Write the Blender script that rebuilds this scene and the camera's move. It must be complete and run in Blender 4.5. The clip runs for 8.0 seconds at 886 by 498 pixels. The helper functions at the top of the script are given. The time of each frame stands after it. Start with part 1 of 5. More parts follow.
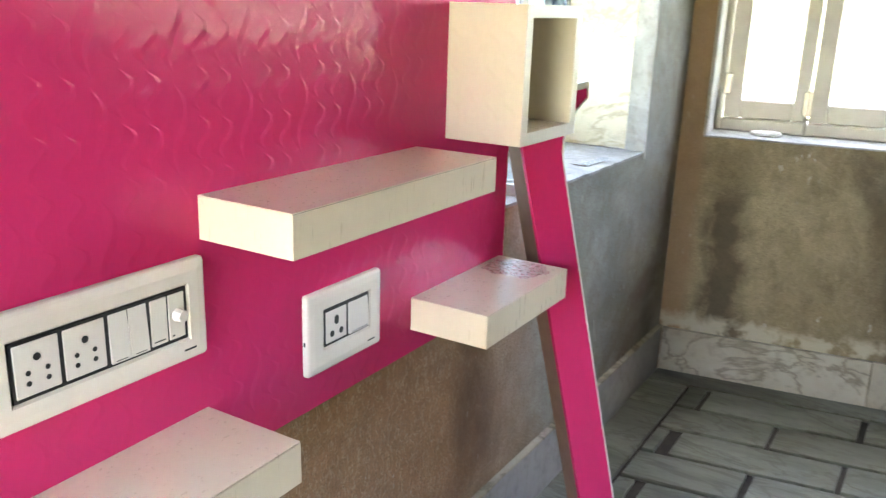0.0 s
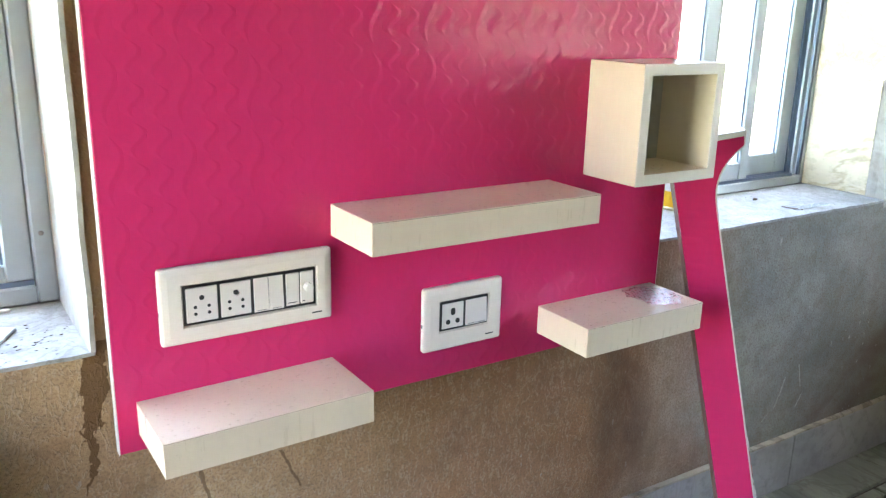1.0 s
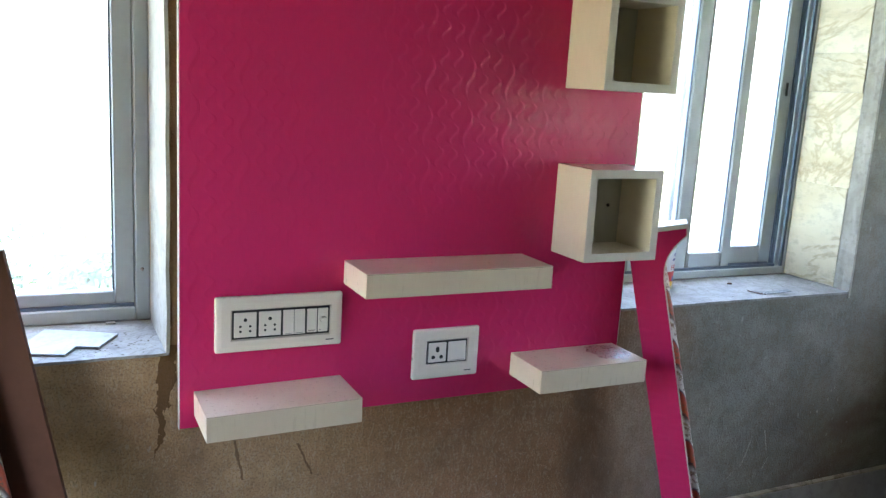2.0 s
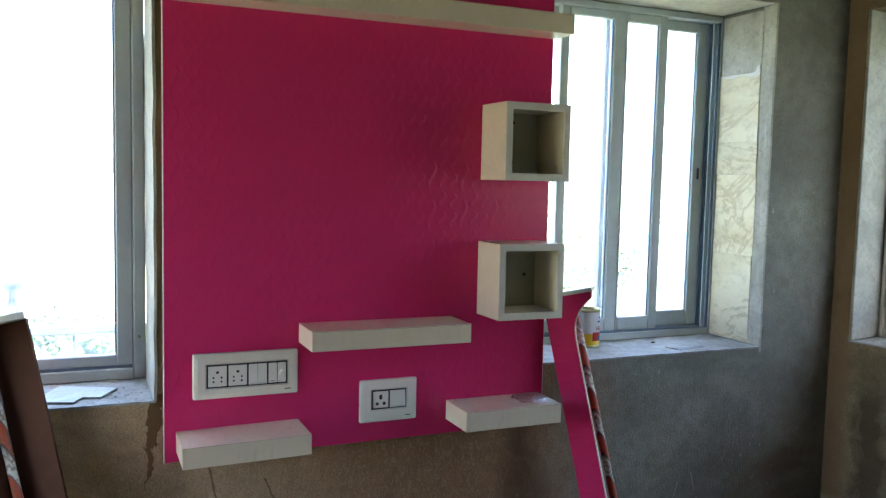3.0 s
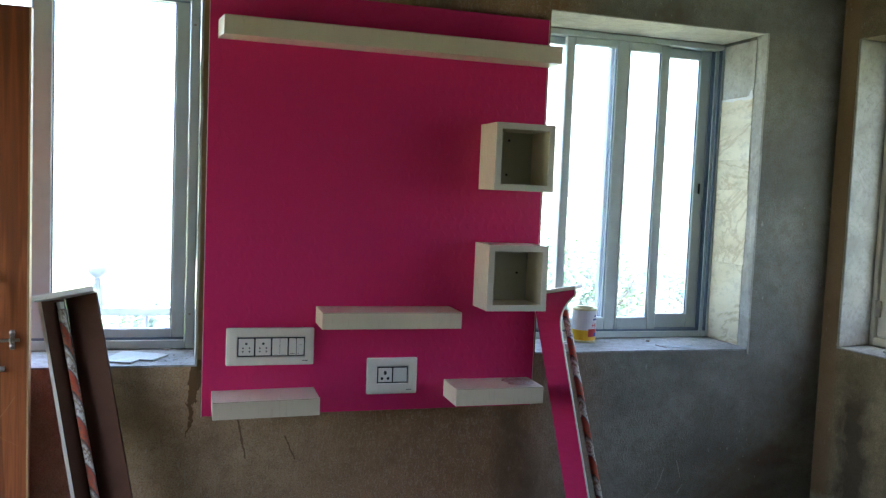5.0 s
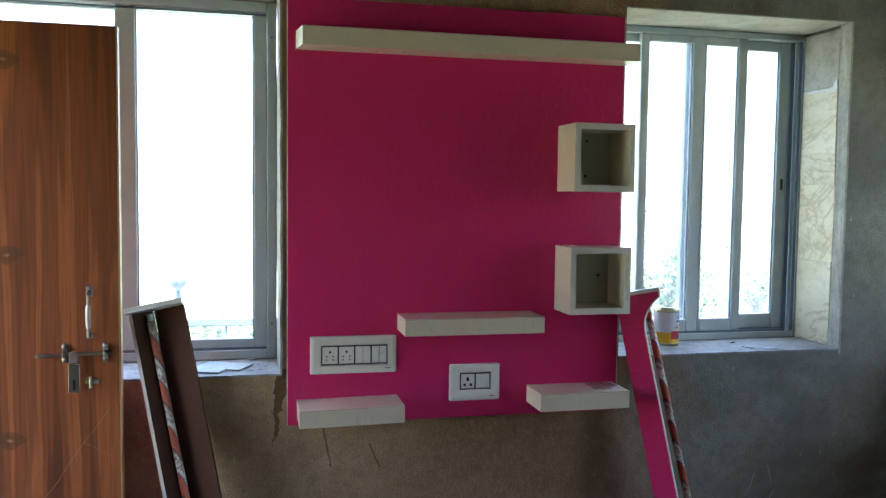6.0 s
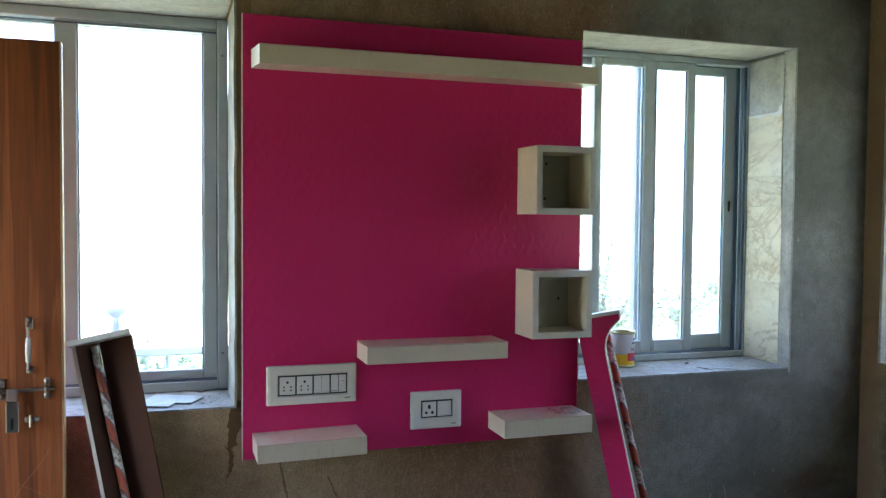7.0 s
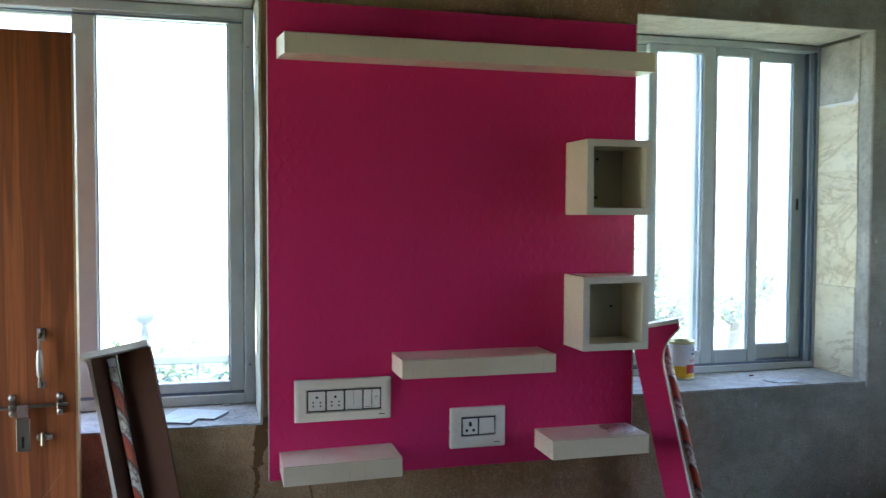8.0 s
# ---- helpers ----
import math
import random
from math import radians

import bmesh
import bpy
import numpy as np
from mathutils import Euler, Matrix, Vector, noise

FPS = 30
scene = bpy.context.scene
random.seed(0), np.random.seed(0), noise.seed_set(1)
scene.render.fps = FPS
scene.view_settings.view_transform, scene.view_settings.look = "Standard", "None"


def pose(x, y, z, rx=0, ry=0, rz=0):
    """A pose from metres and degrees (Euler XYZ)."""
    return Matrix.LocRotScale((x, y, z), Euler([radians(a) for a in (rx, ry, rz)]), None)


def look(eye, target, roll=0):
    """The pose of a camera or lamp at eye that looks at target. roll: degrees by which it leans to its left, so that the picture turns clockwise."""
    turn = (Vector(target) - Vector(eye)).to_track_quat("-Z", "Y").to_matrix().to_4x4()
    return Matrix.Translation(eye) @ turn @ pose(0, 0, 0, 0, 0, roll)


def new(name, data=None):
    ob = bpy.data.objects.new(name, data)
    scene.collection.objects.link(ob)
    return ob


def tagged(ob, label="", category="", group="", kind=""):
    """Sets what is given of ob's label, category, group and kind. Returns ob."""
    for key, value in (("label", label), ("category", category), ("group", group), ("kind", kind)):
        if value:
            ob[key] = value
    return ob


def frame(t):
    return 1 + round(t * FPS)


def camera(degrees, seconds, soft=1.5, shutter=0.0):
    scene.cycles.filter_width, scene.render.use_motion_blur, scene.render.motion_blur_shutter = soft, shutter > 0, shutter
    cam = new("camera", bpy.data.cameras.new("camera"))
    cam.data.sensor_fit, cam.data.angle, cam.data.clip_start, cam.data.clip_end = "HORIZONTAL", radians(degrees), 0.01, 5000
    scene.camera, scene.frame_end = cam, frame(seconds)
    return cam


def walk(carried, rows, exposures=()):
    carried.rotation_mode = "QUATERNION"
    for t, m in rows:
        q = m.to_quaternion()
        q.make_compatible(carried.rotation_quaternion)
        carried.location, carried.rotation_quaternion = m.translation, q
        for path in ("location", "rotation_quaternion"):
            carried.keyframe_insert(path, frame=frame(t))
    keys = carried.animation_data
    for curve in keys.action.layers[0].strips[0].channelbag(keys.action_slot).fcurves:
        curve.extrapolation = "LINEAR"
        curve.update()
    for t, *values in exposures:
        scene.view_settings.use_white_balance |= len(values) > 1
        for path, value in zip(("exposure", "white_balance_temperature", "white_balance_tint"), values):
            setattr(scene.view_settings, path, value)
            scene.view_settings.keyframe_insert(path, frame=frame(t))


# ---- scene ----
cam = camera(55.8, 8.0, soft=1.3, shutter=0.2)
PATH = [
    (0, (-0.278, -0.696, 1.082), (1.361, 0.304, 0.521), 1.8),
    (0.5, (-0.217, -0.931, 1.111), (1.065, 0.508, 0.575), 0.8),
    (1, (-0.199, -1.131, 1.163), (0.848, 0.481, 0.612), 1.4),
    (1.5, (-0.244, -1.388, 1.186), (0.669, 0.34, 0.763), 3.0),
    (2, (-0.233, -1.604, 1.24), (0.629, 0.16, 0.858), 3.4),
    (2.2, (-0.183, -1.731, 1.248), (0.652, 0.054, 0.903), 3.1),
    (3.3, (-0.195, -2.174, 1.248), (0.558, -0.326, 1.121), 0.2),
    (3.5, (-0.208, -2.25, 1.232), (0.468, -0.371, 1.116), 0.5),
    (4, (-0.185, -2.367, 1.23), (0.443, -0.473, 1.098), 1.9),
    (5.3, (-0.035, -2.516, 1.243), (0.523, -0.602, 1.103), 2.0),
    (5.5, (-0.066, -2.515, 1.228), (0.469, -0.592, 1.101), 1.4),
    (6, (-0.113, -2.468, 1.235), (0.338, -0.524, 1.107), 0.7),
    (6.5, (-0.171, -2.418, 1.241), (0.342, -0.486, 1.171), 0.3),
    (7, (-0.199, -2.387, 1.243), (0.424, -0.488, 1.165), 0.5),
    (7.5, (-0.178, -2.319, 1.234), (0.485, -0.433, 1.158), 0.7),
    (8, (-0.128, -2.207, 1.249), (0.39, -0.277, 1.168), 0.2),
]
EXPOSURES = [(0.0, 5.6, 7000, 19), (0.5, 5.77, 6700, 18), (1.0, 5.62, 6600, 18), (1.5, 5.07, 6500, 18), (2.0, 4.76, 6350, 18), (3.5, 4.12, 6080, 15.5), (8.0, 4.04, 5970, 15.5)]
walk(cam, [(t, look(eye, target, roll)) for t, eye, target, roll in PATH], exposures=EXPOSURES)

# ---- world and light ----
SUN_EL, SUN_AZ = 74.0, 190.0          # high sun behind the house, so that no beam enters
world = bpy.data.worlds.new("sky")
scene.world = world
world.use_nodes = True
wn = world.node_tree
sky = wn.nodes.new("ShaderNodeTexSky")
sky.sky_type = "NISHITA"
sky.sun_disc = False
sky.sun_elevation = radians(SUN_EL)
sky.sun_rotation = radians(SUN_AZ)
sky.air_density, sky.dust_density, sky.ozone_density = 1.0, 3.0, 0.6
wn.links.new(sky.outputs[0], wn.nodes["Background"].inputs[0])
wn.nodes["Background"].inputs[1].default_value = 0.15
sun = new("sun", bpy.data.lights.new("sun", "SUN"))
sun.data.energy, sun.data.angle, sun.data.color = 4.0, radians(0.5), (1.0, 0.95, 0.86)
az, el = radians(SUN_AZ), radians(SUN_EL)
sun.matrix_world = look((0, 0, 0), (-math.sin(az) * math.cos(el), -math.cos(az) * math.cos(el), -math.sin(el)))


# ---- materials ----
def mat(name, rough=0.6, metal=0.0, spec=0.5):
    m = bpy.data.materials.new(name)
    m.use_nodes = True
    b = m.node_tree.nodes["Principled BSDF"]
    b.inputs["Roughness"].default_value = rough
    b.inputs["Metallic"].default_value = metal
    b.inputs["Specular IOR Level"].default_value = spec
    return m, m.node_tree, b


def coords(nt, scale=(1, 1, 1)):
    tc = nt.nodes.new("ShaderNodeTexCoord")
    mp = nt.nodes.new("ShaderNodeMapping")
    mp.inputs["Scale"].default_value = scale
    nt.links.new(tc.outputs["Object"], mp.inputs["Vector"])
    return mp.outputs["Vector"]


def noise_tex(nt, vec, scale, detail=4.0, rough=0.55, distort=0.0):
    n = nt.nodes.new("ShaderNodeTexNoise")
    n.inputs["Scale"].default_value = scale
    n.inputs["Detail"].default_value = detail
    n.inputs["Roughness"].default_value = rough
    n.inputs["Distortion"].default_value = distort
    if vec is not None:
        nt.links.new(vec, n.inputs["Vector"])
    return n.outputs["Fac"]


def ramp(nt, fac, stops):
    r = nt.nodes.new("ShaderNodeValToRGB")
    e = r.color_ramp.elements
    while len(e) < len(stops):
        e.new(0.5)
    for el_, (p, c) in zip(e, stops):
        el_.position = p
        el_.color = (*c, 1) if len(c) == 3 else c
    nt.links.new(fac, r.inputs["Fac"])
    return r.outputs["Color"]


def grey(v):
    return (v, v, v)


def mix(nt, fac, a, b, mode="MIX"):
    n = nt.nodes.new("ShaderNodeMix")
    n.data_type, n.blend_type = "RGBA", mode
    for sock, v in ((n.inputs[0], fac), (n.inputs[6], a), (n.inputs[7], b)):
        if isinstance(v, (int, float)):
            sock.default_value = v
        elif isinstance(v, tuple):
            sock.default_value = (*v, 1)
        else:
            nt.links.new(v, sock)
    return n.outputs[2]


def calc(nt, op, a, b=0.0, c=0.0, clamp=False):
    n = nt.nodes.new("ShaderNodeMath")
    n.operation, n.use_clamp = op, clamp
    for sock, v in zip(n.inputs, (a, b, c)):
        if isinstance(v, (int, float)):
            sock.default_value = v
        else:
            nt.links.new(v, sock)
    return n.outputs[0]


def bump(nt, bsdf, height, strength=0.3, distance=0.01, normal=None):
    n = nt.nodes.new("ShaderNodeBump")
    n.inputs["Strength"].default_value = strength
    n.inputs["Distance"].default_value = distance
    nt.links.new(height, n.inputs["Height"])
    if normal is not None:
        nt.links.new(normal, n.inputs["Normal"])
    nt.links.new(n.outputs[0], bsdf.inputs["Normal"])
    return n.outputs[0]


def to_base(nt, bsdf, col):
    nt.links.new(col, bsdf.inputs["Base Color"])


def to_rough(nt, bsdf, fac, lo, hi):
    r = nt.nodes.new("ShaderNodeMapRange")
    r.inputs["To Min"].default_value, r.inputs["To Max"].default_value = lo, hi
    nt.links.new(fac, r.inputs["Value"])
    nt.links.new(r.outputs[0], bsdf.inputs["Roughness"])


def split(nt, vec):
    s = nt.nodes.new("ShaderNodeSeparateXYZ")
    nt.links.new(vec, s.inputs[0])
    return s.outputs


def plaster(name, dark, light, stain, seed=0.0, stain_at=0.62, wet=False, grey_from=None, blotch=None, fibre=0.2):
    """Cement render: trowel clouds, sand grain, white flecks, damp stains."""
    m, nt, b = mat(name, 0.9, 0, 0.25)
    v = coords(nt)
    off = nt.nodes.new("ShaderNodeVectorMath")
    off.inputs[1].default_value = (seed, seed * 0.7, seed * 1.3)
    nt.links.new(v, off.inputs[0])
    o = off.outputs[0]
    cloud = noise_tex(nt, o, 3.2, 6, 0.6, 0.6)
    grain = noise_tex(nt, o, 220, 3, 0.7)
    mid = noise_tex(nt, o, 24, 5, 0.7)
    col = ramp(nt, cloud, [(0.3, dark), (0.7, light)])
    if grey_from is not None:
        xs = split(nt, v)
        warp = calc(nt, "MULTIPLY", calc(nt, "SUBTRACT", cloud, 0.5), 0.5)
        red = calc(nt, "DIVIDE", calc(nt, "SUBTRACT", calc(nt, "ADD", xs[0], warp), 0.22), 0.3, clamp=True)
        col = mix(nt, calc(nt, "MULTIPLY", red, 0.75), col, ramp(nt, cloud, [(0.3, (0.24, 0.118, 0.06)), (0.7, (0.39, 0.215, 0.12))]))
        side = calc(nt, "DIVIDE", calc(nt, "SUBTRACT", calc(nt, "ADD", xs[0], warp), grey_from), 0.35, clamp=True)
        col = mix(nt, side, col, ramp(nt, cloud, [(0.3, (0.165, 0.165, 0.136)), (0.7, (0.3, 0.298, 0.25))]))
    col = mix(nt, calc(nt, "MULTIPLY", ramp(nt, mid, [(0.38, grey(1)), (0.55, grey(0))]), 0.28), col, tuple(c * 0.5 for c in dark))
    warp = nt.nodes.new("ShaderNodeTexNoise")
    warp.inputs["Scale"].default_value = 18
    nt.links.new(o, warp.inputs["Vector"])
    wv = nt.nodes.new("ShaderNodeVectorMath")
    wv.operation = "MULTIPLY_ADD"
    wv.inputs[1].default_value = (0.03, 0.03, 0.05)
    nt.links.new(warp.outputs["Color"], wv.inputs[0])
    nt.links.new(coords(nt, (1, 1, 0.42)), wv.inputs[2])
    strands = fibre
    if grey_from is not None:
        strands = calc(nt, "MULTIPLY", calc(nt, "SUBTRACT", 1.04, side), fibre)
    strand = noise_tex(nt, wv.outputs[0], 75, 2, 0.5, 0.5)
    ridge = ramp(nt, calc(nt, "ABSOLUTE", calc(nt, "SUBTRACT", strand, 0.5)), [(0.0, grey(1)), (0.055, grey(0))])
    hair = calc(nt, "MULTIPLY", ridge, ramp(nt, noise_tex(nt, o, 130, 2, 0.5), [(0.36, grey(0)), (0.52, grey(1))]))
    col = mix(nt, calc(nt, "MULTIPLY", hair, strands), col, (0.48, 0.38, 0.265))
    col = mix(nt, ramp(nt, grain, [(0.36, grey(0.3 + 0.5 * fibre)), (0.52, grey(0))]), col, tuple(c * 0.45 for c in dark))
    patchy = noise_tex(nt, o, 11, 6, 0.7, 0.3)
    col = mix(nt, 1.0, col, ramp(nt, patchy, [(0.3, grey(0.84)), (0.5, grey(1.0)), (0.7, grey(1.0))]), "MULTIPLY")
    st = noise_tex(nt, o, 1.6, 4, 0.6, 1.0)
    col = mix(nt, ramp(nt, st, [(stain_at - 0.07, grey(0)), (stain_at + 0.1, grey(0.7))]), col, stain)
    fleck = noise_tex(nt, coords(nt, (1, 1, 0.45)), 75, 2, 0.5)
    fleck_area = noise_tex(nt, o, 4.5, 2, 0.5)
    fl = calc(nt, "MULTIPLY", ramp(nt, fleck, [(0.66, grey(0)), (0.72, grey(1))]), ramp(nt, fleck_area, [(0.5, grey(0)), (0.65, grey(0.6))]))
    col = mix(nt, fl, col, (0.5, 0.48, 0.42))
    if wet:
        # damp run below the sill's corner and the brown strip beside the panel, and fine shrinkage cracks
        xs = split(nt, v)
        wob = calc(nt, "MULTIPLY", calc(nt, "SUBTRACT", noise_tex(nt, coords(nt, (1, 1, 0.6)), 26, 4, 0.65), 0.5), 0.075)
        cx = calc(nt, "ADD", calc(nt, "MULTIPLY", calc(nt, "SUBTRACT", xs[2], 0.70), 0.13), -0.022)
        dx = calc(nt, "ABSOLUTE", calc(nt, "ADD", calc(nt, "SUBTRACT", xs[0], cx), wob))
        taper = calc(nt, "MULTIPLY", calc(nt, "SUBTRACT", xs[2], 0.48), 0.085)
        run = calc(nt, "GREATER_THAN", calc(nt, "SUBTRACT", taper, dx), 0.0)
        run = calc(nt, "MULTIPLY", run, calc(nt, "LESS_THAN", xs[2], 0.722))
        strip = calc(nt, "MULTIPLY", calc(nt, "GREATER_THAN", calc(nt, "ADD", xs[0], wob), -0.026), calc(nt, "LESS_THAN", xs[0], 0.02))
        strip = calc(nt, "MULTIPLY", strip, calc(nt, "GREATER_THAN", xs[2], 0.69))
        col = mix(nt, calc(nt, "MULTIPLY", strip, 0.75), col, (0.23, 0.135, 0.055))
        col = mix(nt, calc(nt, "MULTIPLY", run, 0.9), col, (0.115, 0.058, 0.02))
        for x0, z0, sl, zb in ((0.098, 0.555, -0.19, 0.42), (0.236, 0.485, -0.45, 0.41)):
            line = calc(nt, "ABSOLUTE", calc(nt, "SUBTRACT", calc(nt, "ADD", xs[0], calc(nt, "MULTIPLY", wob, 0.3)), calc(nt, "ADD", calc(nt, "MULTIPLY", calc(nt, "SUBTRACT", xs[2], z0), sl), x0)))
            cr = calc(nt, "MULTIPLY", calc(nt, "LESS_THAN", line, 0.0026), calc(nt, "MULTIPLY", calc(nt, "LESS_THAN", xs[2], z0), calc(nt, "GREATER_THAN", xs[2], zb)))
            col = mix(nt, calc(nt, "MULTIPLY", cr, 0.7), col, (0.1, 0.055, 0.025))
        # pale scratches low on the grey part
        for x0, z0, sl, zb in ((1.55, 0.31, 0.35, 0.235), (1.6, 0.335, -0.3, 0.27), (1.5, 0.225, 1.3, 0.205), (1.63, 0.25, 0.6, 0.215)):
            line = calc(nt, "ABSOLUTE", calc(nt, "SUBTRACT", calc(nt, "ADD", xs[0], calc(nt, "MULTIPLY", wob, 0.35)), calc(nt, "ADD", calc(nt, "MULTIPLY", calc(nt, "SUBTRACT", xs[2], z0), sl), x0)))
            cr = calc(nt, "MULTIPLY", calc(nt, "LESS_THAN", line, 0.0016), calc(nt, "MULTIPLY", calc(nt, "LESS_THAN", xs[2], z0), calc(nt, "GREATER_THAN", xs[2], zb)))
            col = mix(nt, calc(nt, "MULTIPLY", cr, 0.55), col, (0.46, 0.44, 0.38))
    if blotch is not None:
        # an upright damp blotch near the corner, a paler brown strip beside it and salt bloom above the skirting
        xs = split(nt, v)
        wob = calc(nt, "MULTIPLY", calc(nt, "SUBTRACT", noise_tex(nt, o, 9, 5, 0.65, 0.8), 0.5), 0.16)
        yy = calc(nt, "ADD", xs[1], wob)
        dy = calc(nt, "ABSOLUTE", calc(nt, "SUBTRACT", yy, blotch))
        m1 = calc(nt, "DIVIDE", calc(nt, "SUBTRACT", 0.085, dy), 0.06, clamp=True)
        m1 = calc(nt, "MULTIPLY", m1, calc(nt, "DIVIDE", calc(nt, "SUBTRACT", 0.72, calc(nt, "ADD", xs[2], wob)), 0.2, clamp=True))
        col = mix(nt, calc(nt, "MULTIPLY", m1, 0.8), col, (0.05, 0.038, 0.024))
        m2 = calc(nt, "DIVIDE", calc(nt, "SUBTRACT", calc(nt, "ADD", xs[1], calc(nt, "MULTIPLY", wob, 0.35)), -0.085), 0.03, clamp=True)
        col = mix(nt, calc(nt, "MULTIPLY", m2, 0.7), col, (0.27, 0.165, 0.09))
        m3 = calc(nt, "DIVIDE", calc(nt, "SUBTRACT", 0.2, calc(nt, "ADD", xs[2], calc(nt, "MULTIPLY", wob, 0.7))), 0.03, clamp=True)
        m3 = calc(nt, "MULTIPLY", m3, ramp(nt, noise_tex(nt, o, 12, 3, 0.6), [(0.45, grey(0)), (0.55, grey(0.8))]))
        col = mix(nt, m3, col, (0.42, 0.37, 0.27))
    to_base(nt, b, col)
    h = calc(nt, "ADD", calc(nt, "MULTIPLY", grain, 0.35), calc(nt, "ADD", mid, calc(nt, "MULTIPLY", cloud, 1.2)))
    bump(nt, b, calc(nt, "ADD", h, calc(nt, "MULTIPLY", hair, 0.9 * fibre)), 0.32, 0.006)
    return m


M_WALL = plaster("cement_plaster", (0.31, 0.19, 0.098), (0.52, 0.345, 0.19), (0.13, 0.085, 0.055), wet=True, grey_from=1.0, fibre=0.42)
M_WALL_SIDE = plaster("cement_plaster_olive", (0.19, 0.145, 0.078), (0.33, 0.265, 0.155), (0.05, 0.036, 0.02), 3.1, 0.56, blotch=-0.165)
M_WALL_REST = plaster("cement_plaster_room", (0.23, 0.205, 0.165), (0.33, 0.295, 0.245), (0.16, 0.135, 0.11), 7.7)
M_CEIL = plaster("ceiling_plaster", (0.27, 0.25, 0.22), (0.35, 0.33, 0.29), (0.2, 0.18, 0.16), 5.2)


def stone(name, cols, vein, scale, rough=0.45, veins=0.5, squash=(1, 1, 1)):
    m, nt, b = mat(name, rough)
    v = coords(nt, squash)
    info = nt.nodes.new("ShaderNodeObjectInfo")
    sh = nt.nodes.new("ShaderNodeVectorMath")
    cb = nt.nodes.new("ShaderNodeCombineXYZ")
    r = calc(nt, "MULTIPLY", info.outputs["Random"], 40.0)
    for n in range(3):
        nt.links.new(r, cb.inputs[n])
    nt.links.new(v, sh.inputs[0])
    nt.links.new(cb.outputs[0], sh.inputs[1])
    o = sh.outputs[0]
    base = ramp(nt, noise_tex(nt, o, scale, 6, 0.6, 0.8), [(0.28, cols[0]), (0.5, cols[1]), (0.75, cols[2])])
    vn = noise_tex(nt, o, scale * 0.7, 5, 0.6, 2.2)
    line = calc(nt, "ABSOLUTE", calc(nt, "SUBTRACT", vn, 0.5))
    base = mix(nt, ramp(nt, line, [(0.0, grey(veins)), (0.035, grey(0))]), base, vein)
    base = mix(nt, calc(nt, "MULTIPLY", calc(nt, "SUBTRACT", info.outputs["Random"], 0.5, clamp=True), 0.5), base, tuple(c * 0.6 for c in cols[0]))
    dirt = noise_tex(nt, o, scale * 9, 4, 0.7)
    base = mix(nt, ramp(nt, dirt, [(0.3, grey(0.4)), (0.5, grey(0))]), base, tuple(c * 0.5 for c in cols[0]))
    to_base(nt, b, base)
    to_rough(nt, b, dirt, rough - 0.12, rough + 0.2)
    bump(nt, b, dirt, 0.25, 0.002)
    return m


M_SILL = stone("sill_cement_stone", ((0.2, 0.2, 0.18), (0.34, 0.335, 0.31), (0.46, 0.455, 0.42)), (0.14, 0.12, 0.09), 14, 0.6, 0.45)
M_REVEAL = stone("reveal_lime_plaster", ((0.31, 0.29, 0.235), (0.43, 0.405, 0.34), (0.54, 0.51, 0.435)), (0.3, 0.26, 0.2), 6, 0.85, 0.3)
M_MARBLE = stone("cream_marble", ((0.57, 0.475, 0.28), (0.69, 0.6, 0.395), (0.75, 0.68, 0.49)), (0.38, 0.275, 0.125), 3.0, 0.5, 0.6, (1, 0.8, 1.5))
M_FLOOR = stone("grey_green_marble", ((0.07, 0.065, 0.042), (0.145, 0.15, 0.108), (0.25, 0.262, 0.2)), (0.06, 0.042, 0.024), 6, 0.42, 0.5, (1, 0.3, 1))
M_SKIRT = stone("skirting_marble", ((0.25, 0.205, 0.135), (0.36, 0.31, 0.22), (0.45, 0.41, 0.32)), (0.11, 0.085, 0.05), 2.6, 0.5, 0.7)
M_SKIRT_N = stone("skirting_grey_stone", ((0.24, 0.23, 0.21), (0.31, 0.3, 0.28), (0.37, 0.36, 0.34)), (0.2, 0.18, 0.15), 4, 0.5, 0.25)
M_JOINT = stone("dark_joint_mortar", ((0.03, 0.024, 0.018), (0.05, 0.04, 0.03), (0.08, 0.065, 0.05)), (0.03, 0.02, 0.02), 20, 0.9, 0.1)


